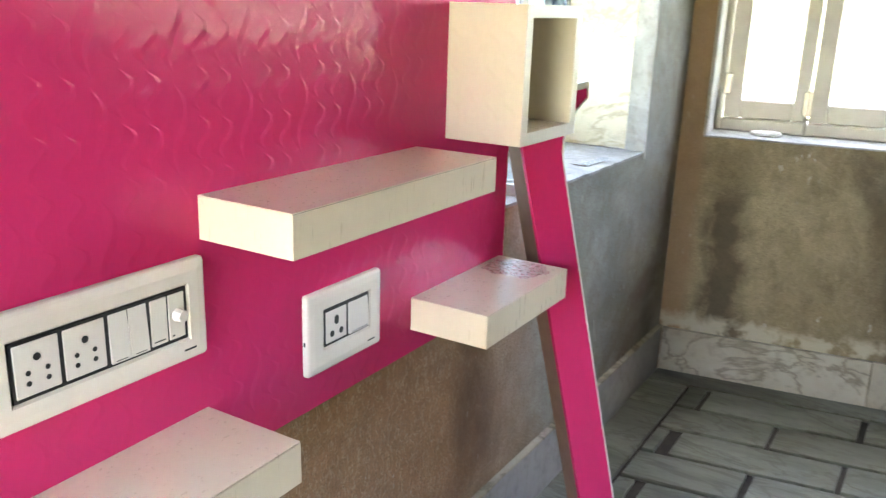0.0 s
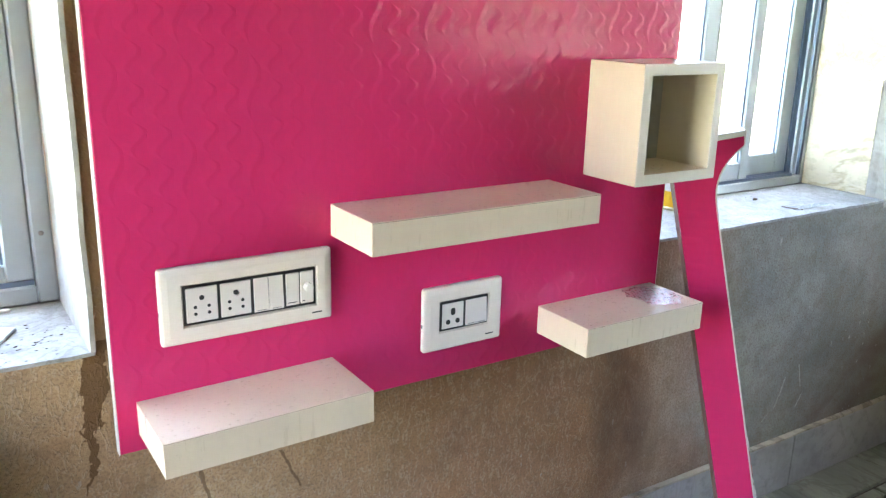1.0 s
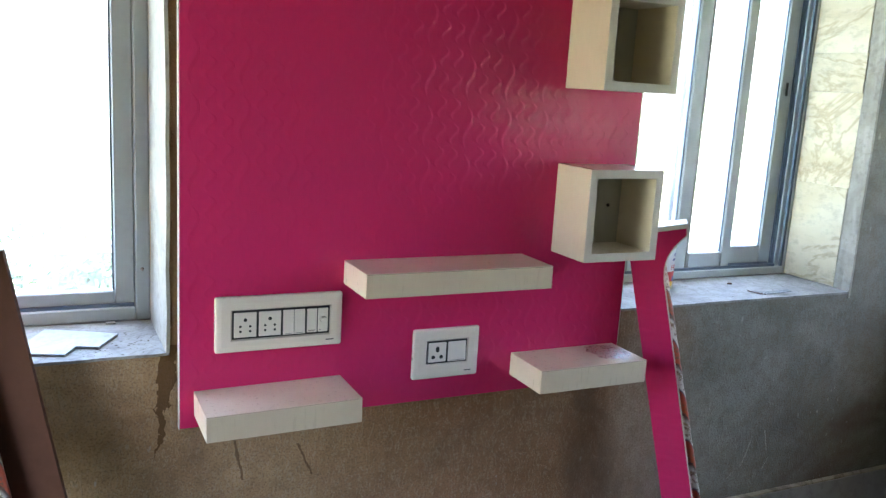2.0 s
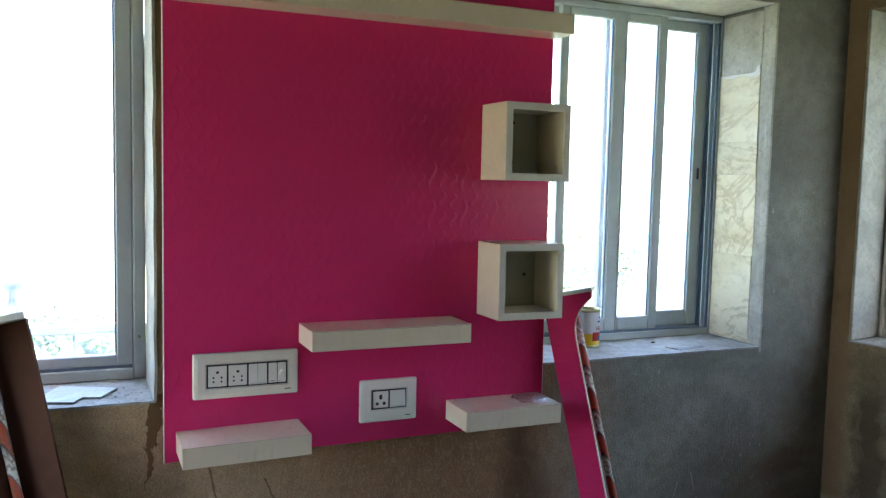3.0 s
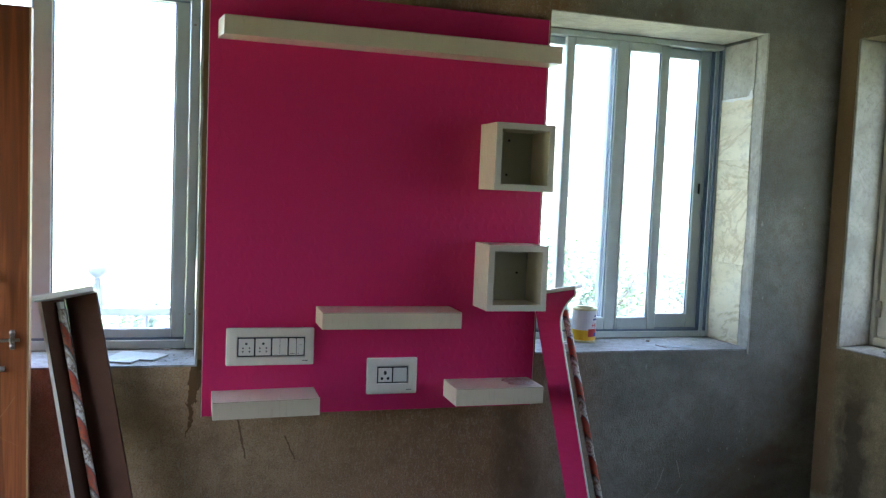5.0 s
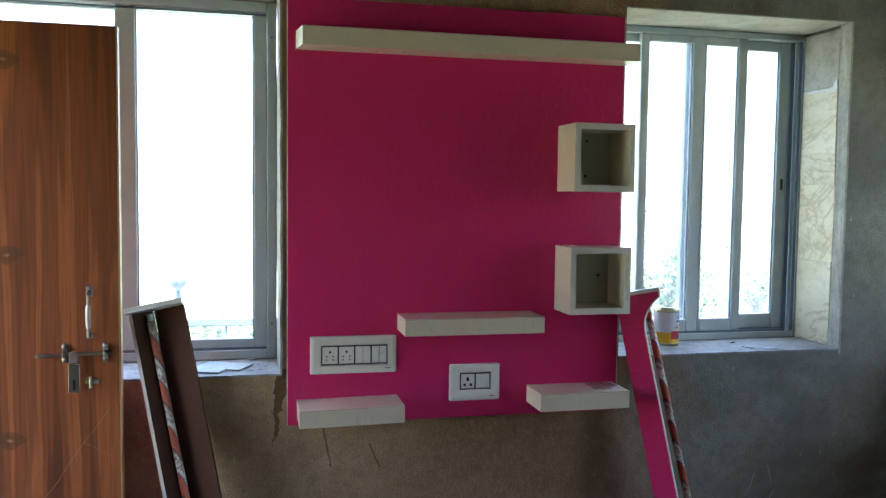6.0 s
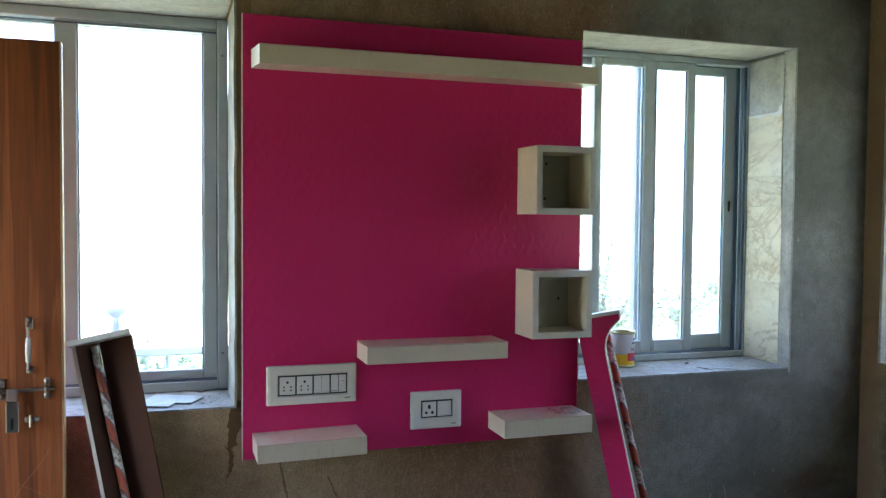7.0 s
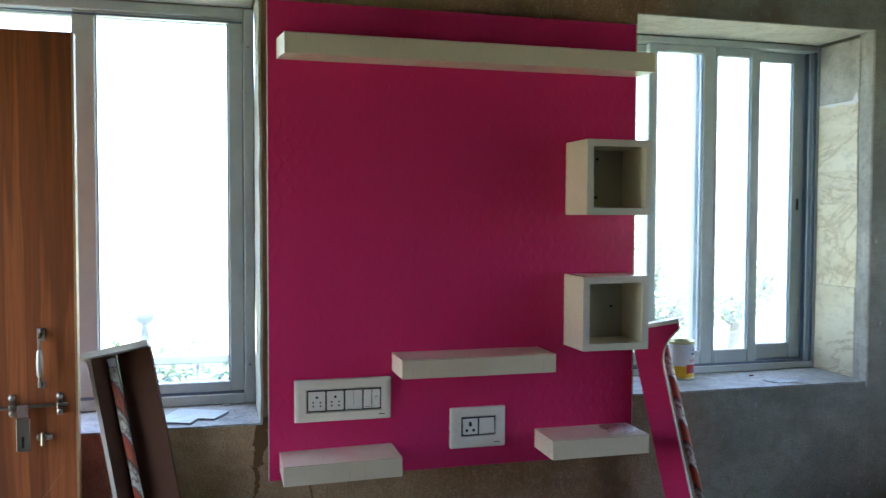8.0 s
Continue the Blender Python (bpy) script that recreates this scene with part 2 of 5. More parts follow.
def emboss(nt):
    """Height of the embossed flame pattern of the laminate: upright S-strokes that taper to points, two short columns
    and then one of long strokes."""
    xs = split(nt, coords(nt))
    u = calc(nt, "DIVIDE", calc(nt, "ADD", xs[0], xs[1]), 0.031)
    col = calc(nt, "MODULO", calc(nt, "ADD", calc(nt, "FLOOR", u), 300.0), 3.0)
    long_ = calc(nt, "GREATER_THAN", col, 1.5)
    rate = calc(nt, "SUBTRACT", 19.6, calc(nt, "MULTIPLY", long_, 9.8))
    shift = calc(nt, "ADD", calc(nt, "MULTIPLY", col, 0.06), 0.03)
    vv = calc(nt, "FRACT", calc(nt, "ADD", calc(nt, "MULTIPLY", xs[2], rate), shift))
    uc = calc(nt, "SUBTRACT", calc(nt, "FRACT", u), 0.5)
    s = calc(nt, "MULTIPLY", calc(nt, "SINE", calc(nt, "MULTIPLY", calc(nt, "SUBTRACT", vv, 0.5), 7.2)), 0.27)
    d = calc(nt, "SUBTRACT", uc, s)
    w = calc(nt, "MULTIPLY", calc(nt, "POWER", calc(nt, "SINE", calc(nt, "MULTIPLY", vv, 3.1416)), 1.3), 0.42)
    # a fairly flat crest, steeper on one flank
    steep = calc(nt, "MULTIPLY", calc(nt, "SUBTRACT", w, d, clamp=True), 3.6, clamp=True)
    gentle = calc(nt, "MULTIPLY", calc(nt, "ADD", w, d, clamp=True), 2.0, clamp=True)
    return calc(nt, "SMOOTH_MIN", steep, gentle, 0.2)


def laminate(name, a, b_, rough, relief, spec=0.5, scuffs=0.0):
    m, nt, b = mat(name, rough, 0, spec)
    v = coords(nt)
    n1 = noise_tex(nt, v, 2.0, 3, 0.5)
    n2 = noise_tex(nt, coords(nt, (1, 1, 0.12)), 160, 3, 0.6)
    col = mix(nt, n1, a, b_)
    col = mix(nt, ramp(nt, n2, [(0.35, grey(0.06)), (0.6, grey(0))]), col, tuple(c * 0.75 for c in a))
    if scuffs:
        sc = noise_tex(nt, coords(nt, (1, 1, 3)), 7, 2, 0.5, 1.8)
        thin = calc(nt, "LESS_THAN", calc(nt, "ABSOLUTE", calc(nt, "SUBTRACT", sc, 0.56)), 0.0016)
        patch = ramp(nt, noise_tex(nt, v, 11, 2, 0.5), [(0.6, grey(0)), (0.68, grey(scuffs))])
        col = mix(nt, calc(nt, "MULTIPLY", thin, patch), col, (0.22, 0.17, 0.12))
        smear = ramp(nt, noise_tex(nt, v, 5, 5, 0.6), [(0.45, grey(0)), (0.75, grey(0.25))])
        col = mix(nt, smear, col, tuple(c * 0.72 for c in a))
    to_base(nt, b, col)
    to_rough(nt, b, n2, rough - 0.01, rough + 0.03)
    h = calc(nt, "ADD", calc(nt, "MULTIPLY", emboss(nt), 1.0), calc(nt, "MULTIPLY", n2, 0.02))
    bump(nt, b, h, relief, 0.0012)
    return m


M_PINK = laminate("pink_laminate", (0.57, 0.027, 0.126), (0.63, 0.035, 0.14), 0.16, 0.5, 0.24)
M_CREAM = laminate("cream_laminate", (0.68, 0.555, 0.4), (0.73, 0.61, 0.45), 0.27, 0.03, 0.5, 0.1)
M_CREAM_BOX = laminate("cream_embossed_laminate", (0.71, 0.6, 0.43), (0.77, 0.665, 0.49), 0.22, 0.3, 0.5, 0.15)
M_RIM = laminate("cream_edge_band", (0.6, 0.535, 0.45), (0.66, 0.59, 0.5), 0.35, 0.02)
# the cream darkened in its colour, for the shade inside the open boxes
M_CREAM_SHADED = laminate("cream_shaded_laminate", (0.42, 0.41, 0.33), (0.47, 0.46, 0.37), 0.4, 0.1)


def paint(name, col, rough=0.45, metal=0.0, dirt=0.25, scale=30, spec=0.5, relief=0.08):
    """Plain factory surface with slight handling marks."""
    m, nt, b = mat(name, rough, metal, spec)
    v = coords(nt)
    n1 = noise_tex(nt, v, scale, 5, 0.65)
    n2 = noise_tex(nt, v, scale * 3, 3, 0.6)
    c = mix(nt, ramp(nt, n1, [(0.35, grey(dirt)), (0.6, grey(0))]), col, tuple(x * 0.6 for x in col))
    to_base(nt, b, c)
    if relief:
        to_rough(nt, b, n2, max(0.05, rough - 0.1), min(1, rough + 0.1))
        bump(nt, b, n2, relief, 0.001)
    return m


M_ALU = paint("grey_aluminium_paint", (0.57, 0.63, 0.63), 0.4, 0.0, 0.2, 12)
M_TRACK = paint("blue_grey_track_metal", (0.17, 0.22, 0.3), 0.35, 0.3, 0.2, 12)
M_CASEMENT = paint("cream_casement_paint", (0.6, 0.55, 0.45), 0.5, 0, 0.35, 9)
M_EDGE = paint("white_edge_band", (0.66, 0.63, 0.57), 0.4, 0, 0.15)
M_PLASTIC = paint("ivory_switch_plastic", (0.77, 0.685, 0.59), 0.22, 0, 0.06, relief=0.0)
M_WHITE_PL = paint("white_module_plastic", (0.73, 0.665, 0.6), 0.28, 0, 0.06, relief=0.0)
M_BLACK = paint("black_plastic", (0.012, 0.011, 0.011), 0.45, 0, 0.1)
M_STEEL = paint("brushed_steel", (0.4, 0.355, 0.31), 0.34, 1.0, 0.4, 22)
M_GRIP = paint("polished_grip_metal", (0.55, 0.52, 0.47), 0.35, 0.6, 0.2)
M_STEEL_DARK = paint("filmed_steel", (0.26, 0.19, 0.17), 0.45, 0.5, 0.3)
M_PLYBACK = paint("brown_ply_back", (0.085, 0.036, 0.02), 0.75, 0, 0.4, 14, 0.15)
M_PLYRAW = paint("raw_brown_board", (0.16, 0.085, 0.05), 0.65, 0, 0.4, 14)
M_SCRAP = paint("grey_film", (0.34, 0.36, 0.36), 0.25, 0, 0.5, 60)
M_CRUMB = paint("plaster_crumb", (0.13, 0.1, 0.075), 0.9, 0, 0.4, 60)
M_LID = paint("white_lid_plastic", (0.75, 0.75, 0.72), 0.3, 0, 0.1)
M_PAPER = paint("white_tile_offcut", (0.68, 0.72, 0.69), 0.35, 0, 0.6, 17)
M_SHEET = stone("stained_white_tile", ((0.3, 0.31, 0.26), (0.48, 0.51, 0.48), (0.55, 0.58, 0.56)), (0.3, 0.28, 0.2), 9, 0.35, 0.25)
M_TIN_WHITE = paint("tin_label_white", (0.62, 0.63, 0.66), 0.35, 0, 0.1)
M_TIN_YEL = paint("tin_label_yellow", (0.75, 0.45, 0.02), 0.35, 0, 0.1)
M_TIN_RED = paint("tin_label_red", (0.5, 0.03, 0.03), 0.35, 0, 0.1)
M_TIN_BLUE = paint("tin_label_blue", (0.03, 0.05, 0.25), 0.35, 0, 0.1)
M_TIN_METAL = paint("tin_metal_rim", (0.55, 0.52, 0.3), 0.3, 0.8, 0.2)
M_CONCRETE = plaster("weathered_concrete", (0.1, 0.105, 0.115), (0.15, 0.155, 0.165), (0.08, 0.08, 0.085), 2.2)


def wood_material():
    """Printed plank laminate: upright bands of differing brown, fine streaks, eye-shaped knots and a few scratches."""
    m, nt, b = mat("door_wood_laminate", 0.36)
    xs = split(nt, coords(nt))
    sway = calc(nt, "MULTIPLY", calc(nt, "SUBTRACT", noise_tex(nt, coords(nt, (2, 2, 0.9)), 3, 2, 0.5), 0.5), 0.01)
    cb = nt.nodes.new("ShaderNodeCombineXYZ")
    nt.links.new(calc(nt, "ADD", xs[0], sway), cb.inputs[0])
    nt.links.new(calc(nt, "MULTIPLY", xs[2], 0.035), cb.inputs[2])
    bands = noise_tex(nt, cb.outputs[0], 20, 2, 0.5)
    col = ramp(nt, bands, [(0.3, (0.095, 0.026, 0.012)), (0.42, (0.15, 0.042, 0.016)), (0.47, (0.25, 0.068, 0.021)), (0.55, (0.19, 0.056, 0.02)), (0.6, (0.35, 0.105, 0.033)), (0.72, (0.28, 0.082, 0.026))])
    fine = noise_tex(nt, cb.outputs[0], 170, 4, 0.6, 0.2)
    col = mix(nt, ramp(nt, fine, [(0.36, grey(0.4)), (0.55, grey(0))]), col, (0.12, 0.038, 0.016))
    for kx, kz in ((-0.735, 1.576), (-0.735, 1.066), (-0.737, 0.568), (-1.1, 1.32), (-1.1, 0.81)):
        wob = calc(nt, "MULTIPLY", calc(nt, "SUBTRACT", bands, 0.5), 0.02)
        ax = calc(nt, "ABSOLUTE", calc(nt, "DIVIDE", calc(nt, "SUBTRACT", xs[0], kx), 0.046))
        az_ = calc(nt, "ABSOLUTE", calc(nt, "DIVIDE", calc(nt, "SUBTRACT", calc(nt, "ADD", xs[2], wob), kz), 0.027))
        r = calc(nt, "ADD", calc(nt, "POWER", ax, 1.4), calc(nt, "POWER", az_, 1.25))
        col = mix(nt, ramp(nt, r, [(0.0, grey(0.2)), (0.25, grey(0.7)), (0.9, grey(0.5)), (1.05, grey(0))]), col, (0.085, 0.04, 0.024))
        col = mix(nt, ramp(nt, r, [(0.0, grey(0.6)), (0.12, grey(0))]), col, (0.4, 0.27, 0.17))
    wav = calc(nt, "MULTIPLY", noise_tex(nt, coords(nt), 6, 2, 0.5), 0.04)
    for x0, z0, slope, lo, hi in ((-0.49, 0.645, 0.667, 0.3, 0.645), (-0.556, 0.555, -1.7, 0.51, 0.558), (-0.7, 0.36, 0.8, 0.2, 0.4)):
        line = calc(nt, "ABSOLUTE", calc(nt, "SUBTRACT", calc(nt, "ADD", xs[0], wav), calc(nt, "ADD", calc(nt, "MULTIPLY", calc(nt, "SUBTRACT", xs[2], z0), slope), x0 + 0.02)))
        on = calc(nt, "MULTIPLY", calc(nt, "LESS_THAN", line, 0.0009), calc(nt, "MULTIPLY", calc(nt, "LESS_THAN", xs[2], hi), calc(nt, "GREATER_THAN", xs[2], lo)))
        col = mix(nt, calc(nt, "MULTIPLY", on, 0.5), col, (0.42, 0.24, 0.14))
    to_base(nt, b, col)
    to_rough(nt, b, fine, 0.3, 0.45)
    bump(nt, b, fine, 0.1, 0.001)
    return m


M_WOOD = wood_material()
M_WOOD_EDGE = paint("light_wood_edge", (0.45, 0.27, 0.13), 0.5, 0, 0.3)


def wrapper_material():
    """Printed paper wound round a pole: slanting red, white and brown bands."""
    m, nt, b = mat("printed_wrapper", 0.35)
    xs = split(nt, coords(nt))
    t = calc(nt, "ADD", calc(nt, "MULTIPLY", xs[2], 8.0), calc(nt, "MULTIPLY", calc(nt, "ADD", xs[0], xs[1]), 13.0))
    f = calc(nt, "FRACT", t)
    col = ramp(nt, f, [(0.0, (0.52, 0.09, 0.03)), (0.42, (0.42, 0.06, 0.025)), (0.45, (0.05, 0.045, 0.08)), (0.5, (0.68, 0.64, 0.57)), (0.74, (0.6, 0.55, 0.48)), (0.78, (0.3, 0.22, 0.1)), (0.84, (0.66, 0.62, 0.55)), (0.95, (0.1, 0.05, 0.04))])
    pr = noise_tex(nt, coords(nt), 120, 2, 0.5)
    col = mix(nt, ramp(nt, pr, [(0.52, grey(0)), (0.6, grey(0.75))]), col, (0.18, 0.09, 0.05))
    to_base(nt, b, col)
    bump(nt, b, pr, 0.2, 0.001)
    return m


M_WRAP = wrapper_material()


def glass_material(name, tint):
    m = bpy.data.materials.new(name)
    m.use_nodes = True
    nt = m.node_tree
    nt.nodes.remove(nt.nodes["Principled BSDF"])
    tr = nt.nodes.new("ShaderNodeBsdfTransparent")
    tr.inputs[0].default_value = (*tint, 1)
    gl = nt.nodes.new("ShaderNodeBsdfGlossy")
    gl.inputs["Roughness"].default_value = 0.02
    mx = nt.nodes.new("ShaderNodeMixShader")
    mx.inputs[0].default_value = 0.05
    nt.links.new(tr.outputs[0], mx.inputs[1])
    nt.links.new(gl.outputs[0], mx.inputs[2])
    # bluish translucent share that puts veiling glare into the panes and pales the view
    dust = nt.nodes.new("ShaderNodeBsdfTranslucent")
    dust.inputs[0].default_value = (0.86, 0.93, 1.0, 1)
    haze_cover = ramp(nt, noise_tex(nt, coords(nt), 14, 5, 0.6), [(0.3, grey(0.05)), (0.7, grey(0.11))])
    md = nt.nodes.new("ShaderNodeMixShader")
    nt.links.new(haze_cover, md.inputs[0])
    nt.links.new(mx.outputs[0], md.inputs[1])
    nt.links.new(dust.outputs[0], md.inputs[2])
    nt.links.new(md.outputs[0], nt.nodes["Material Output"].inputs[0])
    return m


M_GLASS = glass_material("window_glass", (0.94, 0.97, 0.96))


def film_material():
    m = bpy.data.materials.new("crumpled_clear_film")
    m.use_nodes = True
    nt = m.node_tree
    nt.nodes.remove(nt.nodes["Principled BSDF"])
    tr = nt.nodes.new("ShaderNodeBsdfTransparent")
    gl = nt.nodes.new("ShaderNodeBsdfGlossy")
    gl.inputs["Roughness"].default_value = 0.12
    mx = nt.nodes.new("ShaderNodeMixShader")
    mx.inputs[0].default_value = 0.3
    nt.links.new(tr.outputs[0], mx.inputs[1])
    nt.links.new(gl.outputs[0], mx.inputs[2])
    nt.links.new(mx.outputs[0], nt.nodes["Material Output"].inputs[0])
    return m


M_FILM = film_material()


def leaf_material():
    m, nt, b = mat("leaves", 0.6)
    g = nt.nodes.new("ShaderNodeNewGeometry")
    col = ramp(nt, g.outputs["Random Per Island"], [(0.0, (0.05, 0.1, 0.03)), (1.0, (0.12, 0.2, 0.06))])
    to_base(nt, b, col)
    return m


M_LEAF = leaf_material()
M_RAIL = paint("blue_grey_rail_paint", (0.07, 0.09, 0.12), 0.4, 0, 0.3, 20)
M_BARK = paint("bark", (0.13, 0.1, 0.07), 0.9, 0, 0.5, 20)


def soil_material():
    m, nt, b = mat("dry_ground", 0.95)
    v = coords(nt)
    col = ramp(nt, noise_tex(nt, v, 0.25, 6, 0.6), [(0.35, (0.2, 0.19, 0.15)), (0.5, (0.14, 0.16, 0.09)), (0.65, (0.08, 0.13, 0.05))])
    to_base(nt, b, col)
    bump(nt, b, noise_tex(nt, v, 4, 6, 0.7), 0.6, 0.05)
    return m


M_SOIL = soil_material()


# ---- mesh helpers ----
def finish(name, bm, material, smooth=False):
    me = bpy.data.meshes.new(name)
    bmesh.ops.recalc_face_normals(bm, faces=bm.faces)
    bm.to_mesh(me)
    bm.free()
    for mt in material if isinstance(material, (list, tuple)) else [material]:
        me.materials.append(mt)
    if smooth:
        for p in me.polygons:
            p.use_smooth = True
    return me


def thing(name, x, y, z, label, category, group="", kind=""):
    e = new(name)
    e.empty_display_size = 0.05
    e.matrix_basis = pose(x, y, z)
    return tagged(e, label, category, group, kind)


def part(name, bm, material, parent, label="", smooth=False):
    ob = new(name, finish(name, bm, material, smooth))
    ob.parent = parent
    if parent.parent is None:
        ob.matrix_parent_inverse = parent.matrix_basis.inverted()
    if label:
        tagged(ob, label)
    return ob


def solo(name, bm, material, label, category, kind="", smooth=False, group=""):
    return tagged(new(name, finish(name, bm, material, smooth)), label, category, group, kind)


def box(x0, x1, y0, y1, z0, z1, bevel=0.0, bm=None, seg=1):
    bm = bm or bmesh.new()
    r = bmesh.ops.create_cube(bm, size=1, matrix=Matrix.Translation(((x0 + x1) / 2, (y0 + y1) / 2, (z0 + z1) / 2)) @ Matrix.Diagonal((abs(x1 - x0), abs(y1 - y0), abs(z1 - z0), 1)))
    if bevel:
        es = list({e for v in r["verts"] for e in v.link_edges})
        bmesh.ops.bevel(bm, geom=es, offset=bevel, segments=seg, affect="EDGES", profile=0.5)
    return bm


def rod(p0, p1, r, seg=14, r2=None, bm=None):
    bm = bm or bmesh.new()
    a, b = Vector(p0), Vector(p1)
    d = b - a
    q = d.to_track_quat("Z", "Y").to_matrix().to_4x4()
    bmesh.ops.create_cone(bm, cap_ends=True, segments=seg, radius1=r, radius2=r if r2 is None else r2, depth=d.length, matrix=Matrix.Translation((a + b) / 2) @ q)
    return bm


def ball(c, r, scale=(1, 1, 1), seg=12, bm=None):
    bm = bm or bmesh.new()
    bmesh.ops.create_uvsphere(bm, u_segments=seg, v_segments=seg // 2 + 2, radius=r, matrix=Matrix.Translation(c) @ Matrix.Diagonal((*scale, 1)))
    return bm


def prism(pts, d, bm=None):
    """A closed outline of 3D points pushed along the vector d."""
    bm = bm or bmesh.new()
    lo = [bm.verts.new(Vector(p)) for p in pts]
    hi = [bm.verts.new(Vector(p) + Vector(d)) for p in pts]
    bm.faces.new(lo)
    bm.faces.new(hi[::-1])
    for i in range(len(pts)):
        j = (i + 1) % len(pts)
        bm.faces.new((lo[i], lo[j], hi[j], hi[i]))
    return bm


def lathe(profile, c, seg=28, bm=None):
    """Rings of (radius, height) about the upright axis through c."""
    bm = bm or bmesh.new()
    rings = []
    for r, h in profile:
        rings.append([bm.verts.new((c[0] + r * math.cos(2 * math.pi * k / seg), c[1] + r * math.sin(2 * math.pi * k / seg), c[2] + h)) for k in range(seg)])
    for a, b in zip(rings, rings[1:]):
        for k in range(seg):
            bm.faces.new((a[k], a[(k + 1) % seg], b[(k + 1) % seg], b[k]))
    return bm


def wall_mesh(us, zs, holes, at, thick, axis, sign, rough_edge=0.0):
    """A wall with thickness and openings through it. us, zs: grid lines; holes: (u0, u1, z0, z1).
    axis 'y': the wall runs along x with its room face at y = at; axis 'x': along y with its face at x = at."""
    us = sorted(set(us) | {h[k] for h in holes for k in (0, 1)})
    zs = sorted(set(zs) | {h[k] for h in holes for k in (2, 3)})
    bm = bmesh.new()

    def place(u, d, z):
        return (u, at + sign * d, z) if axis == "y" else (at + sign * d, u, z)

    def solid(i, j):
        if not (0 <= i < len(us) - 1 and 0 <= j < len(zs) - 1):
            return False
        u, z = (us[i] + us[i + 1]) / 2, (zs[j] + zs[j + 1]) / 2
        return not any(h[0] < u < h[1] and h[2] < z < h[3] for h in holes)

    def quad(*ps):
        bm.faces.new([bm.verts.new(p) for p in ps])

    for i in range(len(us) - 1):
        for j in range(len(zs) - 1):
            if not solid(i, j):
                continue
            a, b, c, d = us[i], us[i + 1], zs[j], zs[j + 1]
            for t in (0, thick):
                quad(place(a, t, c), place(b, t, c), place(b, t, d), place(a, t, d))
            for di, dj, e in ((-1, 0, ((a, c), (a, d))), (1, 0, ((b, c), (b, d))), (0, -1, ((a, c), (b, c))), (0, 1, ((a, d), (b, d)))):
                if not solid(i + di, j + dj):
                    (p, q), (r, s) = e
                    quad(place(p, 0, q), place(r, 0, s), place(r, thick, s), place(p, thick, q))
    bmesh.ops.remove_doubles(bm, verts=bm.verts, dist=1e-5)
    return bm


# ---- the shell of the room ----
XL, XR, YB, ZC = -1.36, 2.178, -4.9, 2.75
SKEW = 0.15                            # the east wall stands out of square by this much for each metre
EAST = Matrix.Translation((XR, 0, 0)) @ Matrix.Rotation(math.atan(SKEW), 4, "Z") @ Matrix.Translation((-XR, 0, 0))
XE = XR + SKEW * 5.2                   # where the slanting wall meets the south end
SILL, SILL_R, SILL_E, HEAD = 0.708, 0.727, 0.72, 1.834
WIN_L = (-1.2, -0.02, SILL - 0.006, HEAD)
WIN_R = (1.042, 1.864, SILL_R - 0.006, HEAD)
WIN_S = (-1.7, -0.066, SILL_E + 0.016, HEAD)
WIN_S2 = (-4.6, -1.78, 0.9, 1.29)
DOORWAY = (-0.98, -0.1, 0.0, 1.7)
THICK = 0.32

tagged(new("wall_north", finish("wall_north", wall_mesh([XL - THICK, XR + THICK], [-0.12, ZC], [WIN_L, WIN_R], 0.0, THICK, "y", 1), M_WALL)), "bare brown and grey cement-plastered wall with two window openings", "wall", kind="structure")
tagged(new("wall_east", finish("wall_east", wall_mesh([YB - 0.4, 0.0], [-0.12, ZC], [WIN_S, WIN_S2], XR, THICK, "x", 1), M_WALL_SIDE)), "damp-stained olive cement-plastered wall with a window opening", "wall", kind="structure")
tagged(new("wall_west", finish("wall_west", wall_mesh([YB - THICK, 0.0], [-0.12, 0.0, ZC], [DOORWAY], XL, THICK, "x", -1), M_WALL_REST)), "cement-plastered wall with an open doorway", "wall", kind="structure")
tagged(new("wall_south", finish("wall_south", wall_mesh([XL, XE], [-0.12, ZC], [], YB, THICK, "y", -1), M_WALL_REST)), "plain cement-plastered wall", "wall", kind="structure")
PLAN = [(XL - THICK, THICK), (XR + THICK, THICK), (XR + THICK, 0.0), (XE + THICK, YB - THICK), (XL - THICK, YB - THICK)]
solo("ceiling", prism([(x, y, ZC) for x, y in PLAN], (0, 0, 0.15)), M_CEIL, "plain cement-plastered ceiling slab", "ceiling", "structure")
floor = solo("floor", prism([(x, y, -0.12) for x, y in PLAN], (0, 0, 0.108)), M_JOINT, "floor of grey-green marble strips with dark joints", "floor", "structure")

# sills and linings of the openings
for nm, x0, x1, zs in (("window_sill_1", WIN_L[0], WIN_L[1], SILL), ("window_sill_2", WIN_R[0], WIN_R[1], SILL_R)):
    bm = bmesh.new()
    rnd = random.Random(int(x1 * 50))
    n = 40
    front = [(x0 + 0.001 + (x1 - x0 - 0.002) * k / n, -0.003 + rnd.uniform(-0.003, 0.002)) for k in range(n + 1)]
    prism([(x, y, zs - 0.0058) for x, y in front] + [(x1 - 0.001, 0.315, zs - 0.0058), (x0 + 0.001, 0.315, zs - 0.0058)], (0, 0, 0.0058), bm)
    solo(nm, bm, M_SILL, "pale grey stone window sill with plaster dust", "window sill", "structure")
solo("window_sill_3", box(XR - 0.004, XR + 0.25, WIN_S[0] + 0.001, WIN_S[1] - 0.001, SILL_E + 0.0162, SILL_E + 0.022, 0.002), M_SILL, "pale grey plastered window sill", "window sill", "structure")


